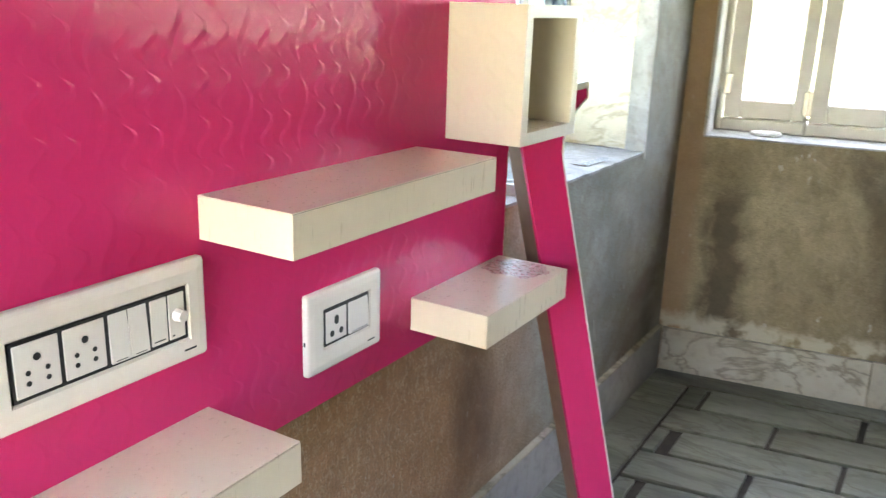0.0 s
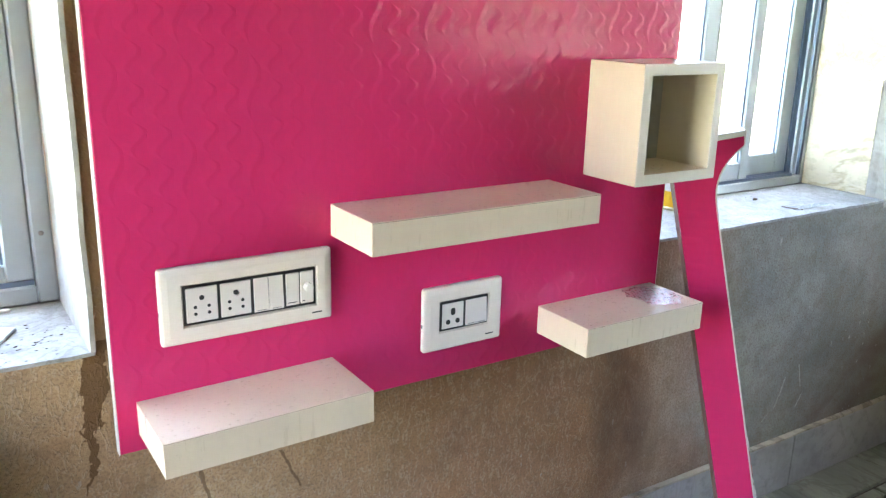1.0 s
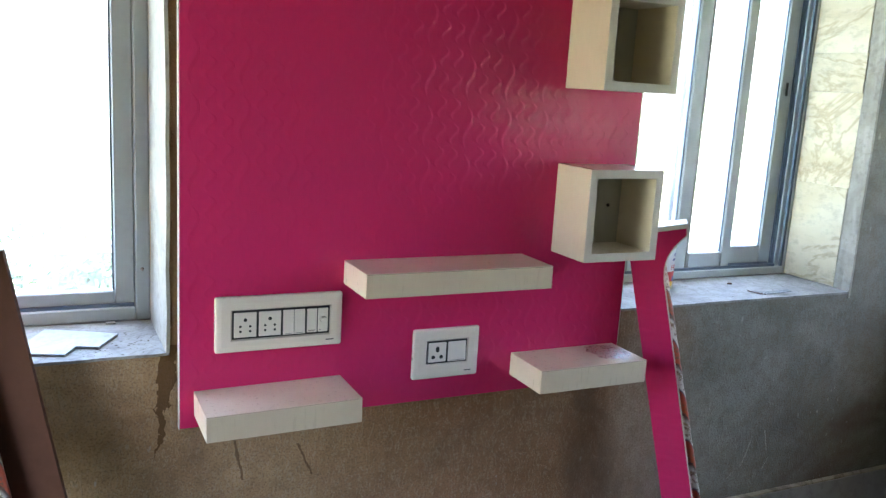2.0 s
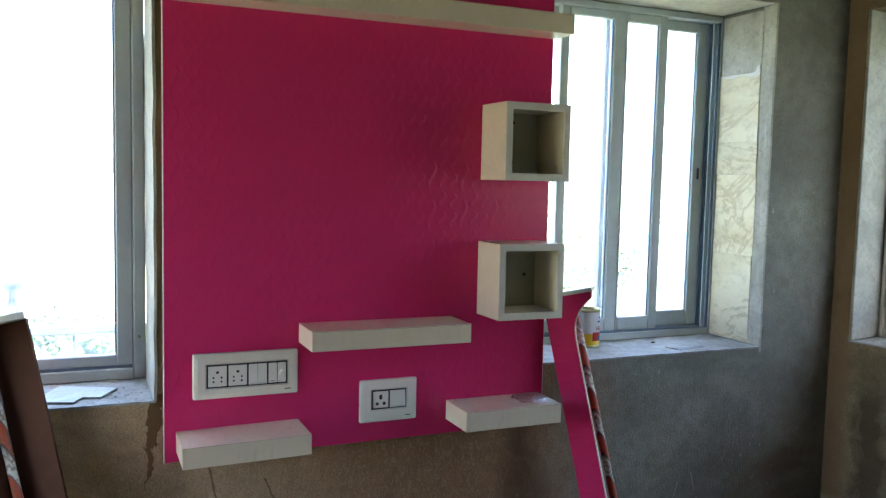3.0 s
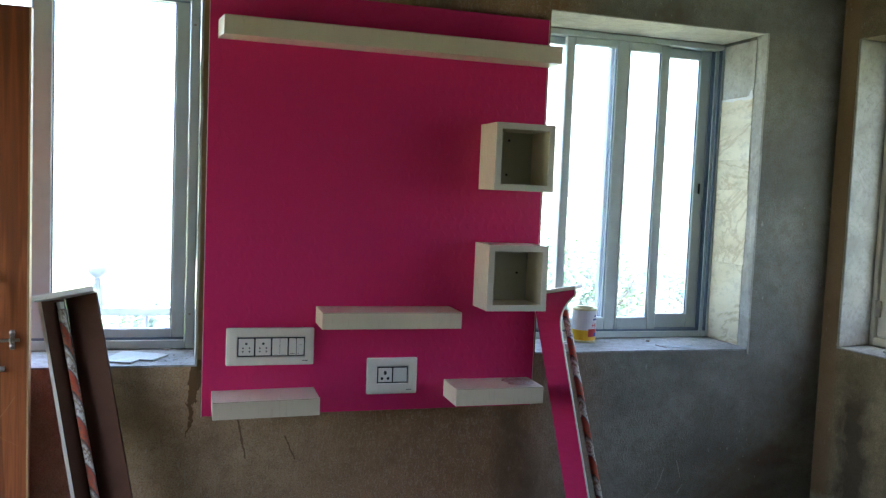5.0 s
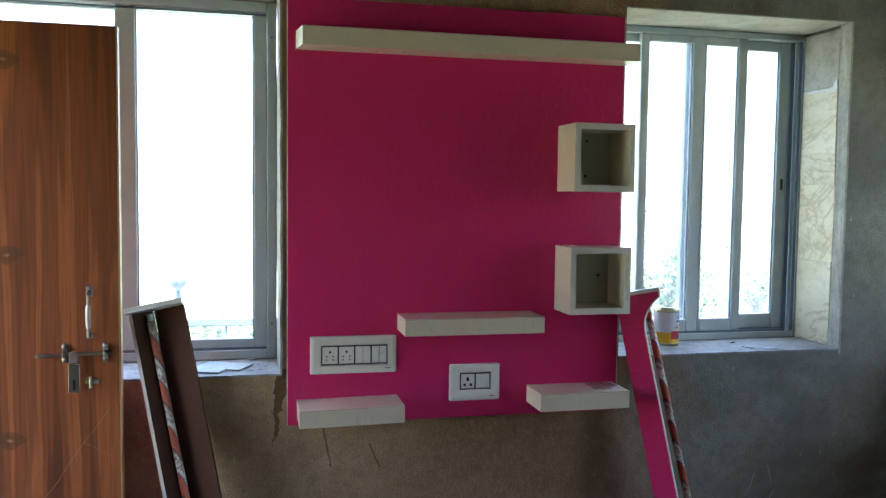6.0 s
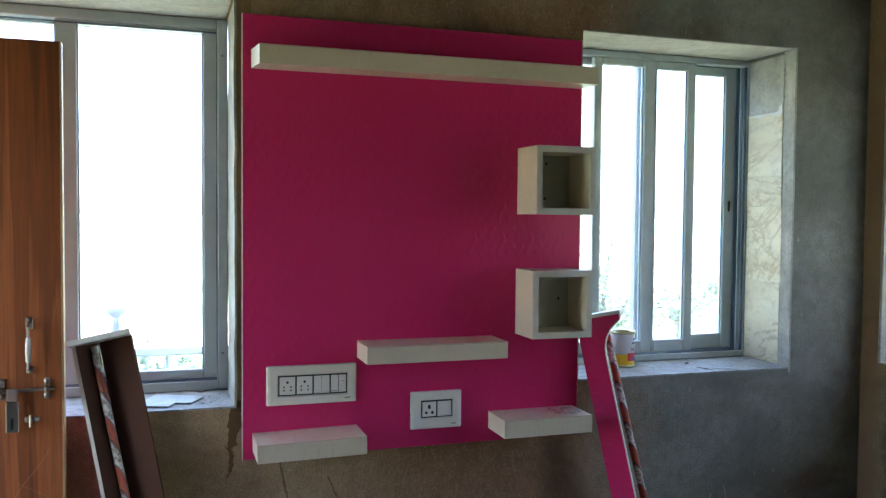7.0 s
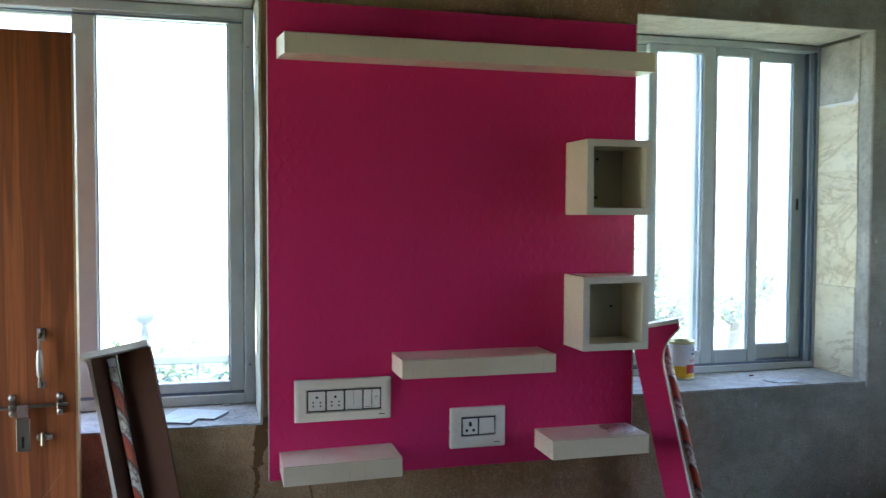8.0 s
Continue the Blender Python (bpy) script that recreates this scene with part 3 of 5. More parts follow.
def lining(name, x_face, thick, y0, y1, label):
    """Pale lining plaster on a window jamb, slightly uneven."""
    bm = bmesh.new()
    n, k = 14, 4
    rnd = random.Random(len(name) + int(x_face * 100))
    grid = []
    for i in range(n + 1):
        z = SILL + (HEAD - SILL) * i / n
        grid.append([bm.verts.new((x_face + thick * (1 if j else 0.9) + rnd.uniform(-0.0015, 0.0015), y0 + (y1 - y0) * j / k + (rnd.uniform(-0.0015, 0.0015) if j == 0 else 0), z)) for j in range(k + 1)])
    for a, b in zip(grid, grid[1:]):
        for j in range(k):
            bm.faces.new((a[j], a[j + 1], b[j + 1], b[j]))
    ext = bmesh.ops.extrude_face_region(bm, geom=list(bm.faces))
    bmesh.ops.translate(bm, verts=[v for v in ext["geom"] if isinstance(v, bmesh.types.BMVert)], vec=(-thick * 0.96, 0, 0))
    return solo(name, bm, M_REVEAL, label, "window reveal", "structure")


lining("trim_1", WIN_L[1], -0.007, -0.003, 0.236, "whitewashed plaster lining of a window jamb")
lining("trim_2", WIN_R[1], -0.008, -0.003, 0.053, "grey plaster band at the edge of a window jamb")
for nm, w in (("trim_3", WIN_L), ("trim_4", WIN_R)):
    solo(nm, box(w[0] + 0.002, w[1] - 0.014, -0.002, 0.234, HEAD - 0.005, HEAD - 0.0005, 0.002), M_REVEAL, "whitewashed plaster lining of a window head", "window reveal", "structure")
solo("trim_5", box(XR - 0.002, XR + 0.17, WIN_S[1] - 0.012, WIN_S[1] - 0.0005, SILL_E + 0.022, HEAD, 0.003), M_REVEAL, "whitewashed plaster lining of a window jamb", "window reveal", "structure")


# ---- windows ----
def frame_bars(name, x0, x1, z0, z1, y0, y1, w, parent, material, bevel=0.003, wb=None, wt=None):
    """Four mitred bars, each a part."""
    wb, wt = wb or w, wt or w
    for a in ((x0, x0 + w, z0, z1), (x1 - w, x1, z0, z1), (x0 + w, x1 - w, z0, z0 + wb), (x0 + w, x1 - w, z1 - wt, z1)):
        part(name, box(a[0], a[1], y0, y1, a[2], a[3], bevel), material, parent)


def sash(x0, x1, z0, z1, y0, y1, wl, wr, wb, wt, parent):
    s = part("sash", box(x0, x0 + wl, y0, y1, z0, z1, 0.003), M_ALU, parent)
    part("stile", box(x1 - wr, x1, y0, y1, z0, z1, 0.003), M_ALU, s)
    part("bottom_rail", box(x0 + wl, x1 - wr, y0, y1, z0, z0 + wb, 0.003), M_ALU, s)
    part("top_rail", box(x0 + wl, x1 - wr, y0, y1, z1 - wt, z1, 0.003), M_ALU, s)
    ym = (y0 + y1) / 2
    g = part("pane", box(x0 + wl, x1 - wr, ym - 0.002, ym + 0.002, z0 + wb, z1 - wt), M_GLASS, s)
    g.visible_shadow = False
    for a in ((x0 + wl, x0 + wl + 0.004, z0 + wb, z1 - wt), (x1 - wr - 0.004, x1 - wr, z0 + wb, z1 - wt)):
        part("gasket", box(a[0], a[1], ym - 0.006, ym - 0.0025, a[2], a[3]), M_TRACK, s)
    return s


# right of the panel
w2 = thing("window_2", 1.36, 0.26, SILL_R, "grey aluminium sliding window with clear glass", "window", kind="structure")
FY = 0.236
frame_bars("window_frame", 1.044, 1.862, SILL_R, HEAD - 0.006, FY, 0.306, 0.013, w2, M_ALU, wb=0.024, wt=0.022)
for k, y in enumerate((0.239, 0.253, 0.267, 0.281, 0.295)):
    part("track", box(1.838 - 0.007 * k, 1.848 - 0.003 * k, y, y + 0.006, SILL_R + 0.024, HEAD - 0.028), M_ALU if k in (1, 3) else M_TRACK, w2)
    part("track", box(1.058, 1.815, y, y + 0.004, SILL_R + 0.024, SILL_R + 0.032), M_TRACK, w2)
sash(1.06, 1.256, SILL_R + 0.03, HEAD - 0.028, 0.273, 0.297, 0.02, 0.026, 0.045, 0.026, w2)
sash(1.216, 1.459, SILL_R + 0.03, HEAD - 0.028, 0.243, 0.269, 0.03, 0.044, 0.045, 0.026, w2)
part("mullion", box(1.402, 1.418, 0.2695, 0.296, SILL_R + 0.034, HEAD - 0.03, 0.002), M_TRACK, w2, "blue-grey interlock strip")
sash(1.4595, 1.63, SILL_R + 0.03, HEAD - 0.028, 0.243, 0.269, 0.008, 0.036, 0.045, 0.03, w2)
sash(1.62, 1.822, SILL_R + 0.03, HEAD - 0.028, 0.273, 0.297, 0.016, 0.043, 0.055, 0.035, w2)
part("latch", box(1.798, 1.805, 0.266, 0.273, 1.27, 1.31, 0.002), M_BLACK, w2, "small black latch")

# left of the panel
w1 = thing("window_1", -0.6, 0.26, SILL, "grey aluminium sliding window with clear glass", "window", kind="structure")
frame_bars("window_frame", -1.198, -0.0275, SILL, HEAD - 0.006, FY, 0.306, 0.03, w1, M_ALU, wb=0.03, wt=0.03)
for y in (0.241, 0.261, 0.281):
    part("track", box(-1.168, -0.06, y, y + 0.004, HEAD - 0.048, HEAD - 0.043), M_TRACK, w1)
    part("track", box(-1.168, -0.06, y, y + 0.004, SILL + 0.03, SILL + 0.038), M_TRACK, w1)
sash(-0.506, -0.058, SILL + 0.03, HEAD - 0.034, 0.245, 0.271, 0.058, 0.041, 0.035, 0.014, w1)
sash(-1.168, -0.488, SILL + 0.03, HEAD - 0.034, 0.273, 0.297, 0.044, 0.02, 0.035, 0.014, w1)
part("screw", ball((-0.044, 0.235, 0.82), 0.004, (1, 0.4, 1), 8), M_STEEL, w1)
part("screw", ball((-0.044, 0.235, 1.72), 0.004, (1, 0.4, 1), 8), M_STEEL, w1)

# in the east wall: painted casement
w3 = thing("window_3", XR + 0.18, -0.85, SILL_E, "cream-painted casement window with steel hinges and bolt", "window", kind="structure")
SX = XR + 0.15


def ebox(y0, y1, x0, x1, z0, z1, bevel=0.004):
    return box(SX + x0, SX + x1, y0, y1, z0, z1, bevel)


Z0, Z1 = SILL_E + 0.022, HEAD - 0.002
for a in ((WIN_S[0] + 0.002, WIN_S[0] + 0.05, Z0, Z1), (WIN_S[1] - 0.03, WIN_S[1] - 0.013, Z0, Z1)):
    part("window_frame", ebox(a[0], a[1], 0, 0.07, a[2], a[3]), M_CASEMENT, w3)
part("window_frame", ebox(WIN_S[0] + 0.05, WIN_S[1] - 0.03, 0, 0.07, Z0, Z0 + 0.035), M_CASEMENT, w3)
part("window_frame", ebox(WIN_S[0] + 0.05, WIN_S[1] - 0.03, 0, 0.07, Z1 - 0.04, Z1), M_CASEMENT, w3)
ys = [WIN_S[1] - 0.031, WIN_S[1] - 0.272, WIN_S[1] - 0.52, WIN_S[1] - 0.82, WIN_S[1] - 1.2, WIN_S[0] + 0.052]
for a, b in zip(ys, ys[1:]):
    y1, y0 = a - 0.002, b + 0.002
    c = part("casement", ebox(y0, y0 + 0.042, 0.012, 0.05, Z0 + 0.037, Z1 - 0.042), M_CASEMENT, w3)
    part("stile", ebox(y1 - 0.05, y1, 0.012, 0.05, Z0 + 0.037, Z1 - 0.042), M_CASEMENT, c)
    part("bottom_rail", ebox(y0 + 0.042, y1 - 0.05, 0.012, 0.05, Z0 + 0.037, Z0 + 0.092), M_CASEMENT, c)
    part("top_rail", ebox(y0 + 0.042, y1 - 0.05, 0.012, 0.05, Z1 - 0.09, Z1 - 0.042), M_CASEMENT, c)
    g = part("pane", ebox(y0 + 0.042, y1 - 0.05, 0.03, 0.034, Z0 + 0.092, Z1 - 0.09, 0), M_GLASS, c)
    g.visible_shadow = False
w4 = thing("window_4", XR + 0.18, -3.4, WIN_S2[2], "low cream-painted window frame with upright posts", "window", kind="structure")
Z2, Z3 = WIN_S2[2] + 0.002, WIN_S2[3] - 0.002
posts = [(y, y + 0.048) for y in (-4.598, -3.91, -3.22, -2.53, -1.83)]
for a in posts:
    part("post", ebox(a[0], a[1], 0, 0.07, Z2, Z3), M_CASEMENT, w4)
for a in [(p[1], q[0]) for p, q in zip(posts, posts[1:])]:
    part("rail", ebox(a[0], a[1], 0, 0.07, Z2, Z2 + 0.03), M_CASEMENT, w4)
    part("rail", ebox(a[0], a[1], 0, 0.07, Z3 - 0.03, Z3), M_CASEMENT, w4)
    g = part("pane", ebox(a[0], a[1], 0.03, 0.034, Z2 + 0.03, Z3 - 0.03, 0), M_GLASS, w4)
    g.visible_shadow = False
for z in (0.88, 1.6):
    part("hinge", ebox(ys[0] - 0.018, ys[0] + 0.02, 0.002, 0.011, z - 0.03, z + 0.03, 0.002), M_STEEL, w3, "steel butt hinge")
    part("hinge_pin", rod((SX + 0.004, ys[0] + 0.001, z - 0.032), (SX + 0.004, ys[0] + 0.001, z + 0.032), 0.004), M_STEEL, w3)
yb = ys[1] + 0.005
bolt = part("bolt", ebox(yb - 0.012, yb + 0.012, 0.002, 0.011, 0.8, 0.87, 0.002), M_STEEL, w3, "steel tower bolt")
part("bolt_rod", rod((SX - 0.001, yb, 0.745), (SX - 0.001, yb, 0.875), 0.004), M_STEEL, bolt)
part("bolt_knob", ball((SX - 0.007, yb, 0.79), 0.007), M_STEEL, bolt)

for ob in [o for o in scene.objects if o.parent is None and o.name in ("wall_east", "window_3", "window_4", "window_sill_3", "trim_5")]:
    ob.matrix_basis = EAST @ ob.matrix_basis

# ---- outside ----
g = bmesh.new()
bmesh.ops.create_grid(g, x_segments=40, y_segments=40, size=4000)
for v in g.verts:
    v.co.z = -2.2 + (0.0 if v.co.length < 60 else 1.5 * noise.noise(v.co * 0.01))
solo("ground", g, M_SOIL, "dry earth and grass stretching to the horizon", "ground", "structure")
solo("balcony", box(-2.6, 0.7, THICK + 0.002, 1.14, -0.22, -0.1, 0.01), M_CONCRETE, "grey concrete balcony slab outside the window", "balcony", "structure")
bal = thing("balcony_railing", 0.1, 1.0, -0.1, "blue-grey painted balcony railing with ball-topped post", "railing")
part("top_rail", box(-0.385, 0.62, 0.985, 1.015, 0.697, 0.734, 0.006), M_RAIL, bal)
part("bottom_rail", box(-0.385, 0.62, 0.99, 1.01, 0.02, 0.045, 0.004), M_RAIL, bal)
for k in range(5):
    part("baluster", rod((-0.205 + 0.19 * k, 1.0, 0.044), (-0.205 + 0.19 * k, 1.0, 0.7), 0.007, 8), M_RAIL, bal)
for x in (-0.39, 0.635):
    part("post", lathe([(0.026, 0.0), (0.026, 0.06), (0.017, 0.08), (0.017, 0.8), (0.024, 0.83), (0.024, 0.87), (0.012, 0.93), (0.011, 0.96)], (x, 1.0, -0.1), 14), M_RAIL, bal, smooth=True)
    part("finial", ball((x, 1.0, 0.882), 0.036, (1, 1, 1), 16), M_RAIL, bal, "ball finial", smooth=True)


def tree(x, y, base, height, seed):
    rnd = random.Random(seed)
    t = thing("tree", x, y, base, "leafy green tree beyond the terrace", "tree", "garden trees")
    bm = bmesh.new()
    rod((x, y, base - 0.1), (x + 0.1, y, base + height * 0.45), 0.14, 10, 0.09, bm)
    tips = []
    for k in range(9):
        a = k * 2.4 + rnd.random()
        s = Vector((x + 0.1, y, base + height * rnd.uniform(0.3, 0.45)))
        e = s + Vector((math.cos(a) * height * rnd.uniform(0.15, 0.3), math.sin(a) * height * rnd.uniform(0.15, 0.3), height * rnd.uniform(0.1, 0.5)))
        rod(s, e, 0.05, 6, 0.015, bm)
        tips += [s.lerp(e, f) for f in (0.5, 0.75, 1.0)]
    part("trunk", bm, M_BARK, t)
    vs, fs = [], []
    for c in tips:
        for _ in range(150):
            p = c + Vector((rnd.gauss(0, 1), rnd.gauss(0, 1), rnd.gauss(0, 0.8))) * height * 0.075
            d = Vector((rnd.uniform(-1, 1), rnd.uniform(-1, 1), rnd.uniform(-0.7, 0.4))).normalized()
            w = d.orthogonal().normalized()
            L, W = rnd.uniform(0.07, 0.13), rnd.uniform(0.025, 0.045)
            n = len(vs)
            vs += [p, p + d * L * 0.5 + w * W, p + d * L, p + d * L * 0.5 - w * W]
            fs.append((n, n + 1, n + 2, n + 3))
    me = bpy.data.meshes.new("crown")
    me.from_pydata([tuple(v) for v in vs], [], fs)
    me.materials.append(M_LEAF)
    ob = new("crown", me)
    ob.parent = t
    ob.matrix_parent_inverse = t.matrix_basis.inverted()


for x, y, hgt, sd in ((4.6, 9.5, 3.9, 1), (6.8, 10.5, 3.5, 2), (-9.2, 17, 2.7, 4), (-2.0, 9, 1.9, 11), (-0.9, 10, 1.75, 12), (0.1, 9.2, 1.8, 13), (1.4, 10.5, 2.0, 14), (9.5, 12, 3.8, 6), (-6.5, 15, 3.0, 7), (12, 3.5, 4.0, 8), (11, -2.5, 3.6, 9)):
    tree(x, y, -2.2, hgt, sd)

# ---- the panel unit ----
PX0, PX1, PY, PZ0, PZ1 = -0.007, 1.025, -0.03, 0.559, 1.793
panel = thing("wall_panel", 0.51, 0, PZ0, "glossy embossed pink laminate television panel with white edges", "wall panel")
part("board", box(PX0 + 0.0015, PX1 - 0.0015, PY, -0.012, PZ0 + 0.0015, PZ1 - 0.0015, 0.0008), M_PINK, panel)
for a in ((PX0, PX0 + 0.0012, PZ0, PZ1), (PX1 - 0.0012, PX1, PZ0, PZ1)):
    part("edge_band", box(a[0], a[1], PY + 0.001, -0.0125, a[2], a[3]), M_EDGE, panel, "white edge band")
for x in (0.06, 0.5, 0.93):
    part("batten", box(x, x + 0.04, -0.0118, -0.0003, PZ0 + 0.04, PZ1 - 0.04), M_PLYRAW, panel)


def shelf(x0, x1, z0, z1, y0, label):
    s = thing("floating_shelf", (x0 + x1) / 2, PY, z0, label, "shelf", "cream shelves on the panel")
    t, gap = 0.0012, 0.0007
    part("core", box(x0 + t, x1 - t, y0 + t, PY - 0.0005, z0 + t, z1 - t), M_PLYRAW, s, "brown board core in the seams")
    part("top_sheet", box(x0, x1, y0 + 0.0003, PY - 0.0006, z1 - t + 0.0001, z1), M_CREAM, s)
    part("bottom_sheet", box(x0, x1, y0 + 0.0003, PY - 0.0006, z0, z0 + t - 0.0001), M_CREAM, s)
    part("front_sheet", box(x0, x1, y0, y0 + t - 0.0001, z0 + t, z1 - t - gap), M_CREAM, s)
    for a, b in ((x0, x0 + t - 0.0001), (x1 - t + 0.0001, x1)):
        part("end_sheet", box(a, b, y0 + t + 0.0002, PY - 0.0007, z0 + t, z1 - t - gap * 0.5), M_CREAM, s)
    return s


low = shelf(0.021, 0.316, 0.588, 0.637, -0.167, "cream laminate floating shelf low on the pink panel")
low.matrix_basis = low.matrix_basis @ pose(0, 0, 0, 0, -0.8, 0)     # hung slightly out of level
shelf(0.316, 0.731, 0.835, 0.883, -0.162, "long cream laminate floating shelf on the pink panel")
shelf(0.724, 1.006, 0.600, 0.652, -0.164, "cream laminate shelf with crumpled film at its end")
top = shelf(0.03, 1.032, 1.643, 1.695, -0.124, "full-width cream laminate shelf near the panel's top")
part("raw_end", prism([(0.017, PY - 0.0008, 1.6435), (0.0298, PY - 0.0008, 1.6435), (0.0298, -0.1225, 1.6435)], (0, 0, 0.051)), M_EDGE, top, "white filler on the skew-cut end")


def cube_shelf(x0, x1, z0, z1, y0, screws, label):
    s = thing("box_shelf", (x0 + x1) / 2, PY, z0, label, "shelf", "open box shelves on the panel")
    w, e = 0.0185, 0.0012
    yf = y0 + e + 0.0001
    for a, b in ((x0, x0 + w), (x1 - w, x1)):
        part("side", box(a, b, yf, PY - 0.0005, z0, z1, 0.0006), M_CREAM_BOX, s)
    for a, b in ((z1 - w, z1 - 0.0003), (z0 + 0.0003, z0 + w)):
        part("top" if a > z0 + w else "bottom", box(x0 + w + 0.0002, x1 - w - 0.0002, yf, PY - 0.0005, a, b), M_CREAM, s)
    part("back", box(x0 + w + 0.0002, x1 - w - 0.0002, PY - 0.008, PY - 0.0008, z0 + w, z1 - w), M_CREAM_SHADED, s)
    rim = bmesh.new()
    out = [(x0, z0), (x1, z0), (x1, z1), (x0, z1)]
    inn = [(x0 + w, z0 + w), (x1 - w, z0 + w), (x1 - w, z1 - w), (x0 + w, z1 - w)]
    for k in range(4):
        j = (k + 1) % 4
        for y, flip in ((y0, 1), (y0 + e, -1)):
            q = [rim.verts.new((u[0], y, u[1])) for u in (out[k], out[j], inn[j], inn[k])]
            rim.faces.new(q[::flip])
        for ring in (out, inn):
            rim.faces.new([rim.verts.new((u[0], y, u[1])) for u, y in ((ring[k], y0), (ring[j], y0), (ring[j], y0 + e), (ring[k], y0 + e))])
    bmesh.ops.remove_doubles(rim, verts=rim.verts, dist=1e-5)
    part("front_edge_band", rim, M_RIM, s, "greyish cream edge band")
    for sx, sz in screws:
        part("screw", rod((sx, PY - 0.0105, sz), (sx, PY - 0.007, sz), 0.004, 10), M_BLACK, s, "dark screw head")
    return s


cube_shelf(0.811, 1.0, 1.251, 1.451, -0.172, ((0.902, 1.407), (0.898, 1.3)), "open cream box shelf with two screws inside")
cube_shelf(0.809, 1.002, 0.886, 1.086, -0.159, ((0.949, 0.992),), "open cream box shelf with one screw inside")

# crumpled protective film on the end of the low shelf
bm = bmesh.new()
rnd = random.Random(4)
nx, ny = 44, 40


def crease(x, y):
    p = Vector((x * 21, y * 30, 0.3))
    r = 1 - abs(noise.noise(p + Vector((2.0, 0, 0)))) * 2.4
    return 0.0006 + 0.0038 * max(0.0, r) ** 3 + 0.0016 * abs(noise.noise(p * 2.3))


gr = [[bm.verts.new((0.885 + 0.117 * i / nx, -0.158 + 0.122 * j / ny, 0.6524 + crease(i / nx * 0.117 * 9, j / ny * 0.122 * 9))) for j in range(ny + 1)] for i in range(nx + 1)]
for i in range(nx):
    for j in range(ny):
        u, v = i / nx - 0.55, j / ny - 0.5
        if u * u * 1.1 + v * v < 0.2 + 0.09 * noise.noise(Vector((u * 5, v * 5, 1.7))):
            bm.faces.new((gr[i][j], gr[i + 1][j], gr[i + 1][j + 1], gr[i][j + 1]))
bmesh.ops.delete(bm, geom=[v for v in bm.verts if not v.link_faces], context="VERTS")
solo("plastic_film", bm, M_FILM, "crumpled clear protective film on a cream shelf", "film", smooth=True)


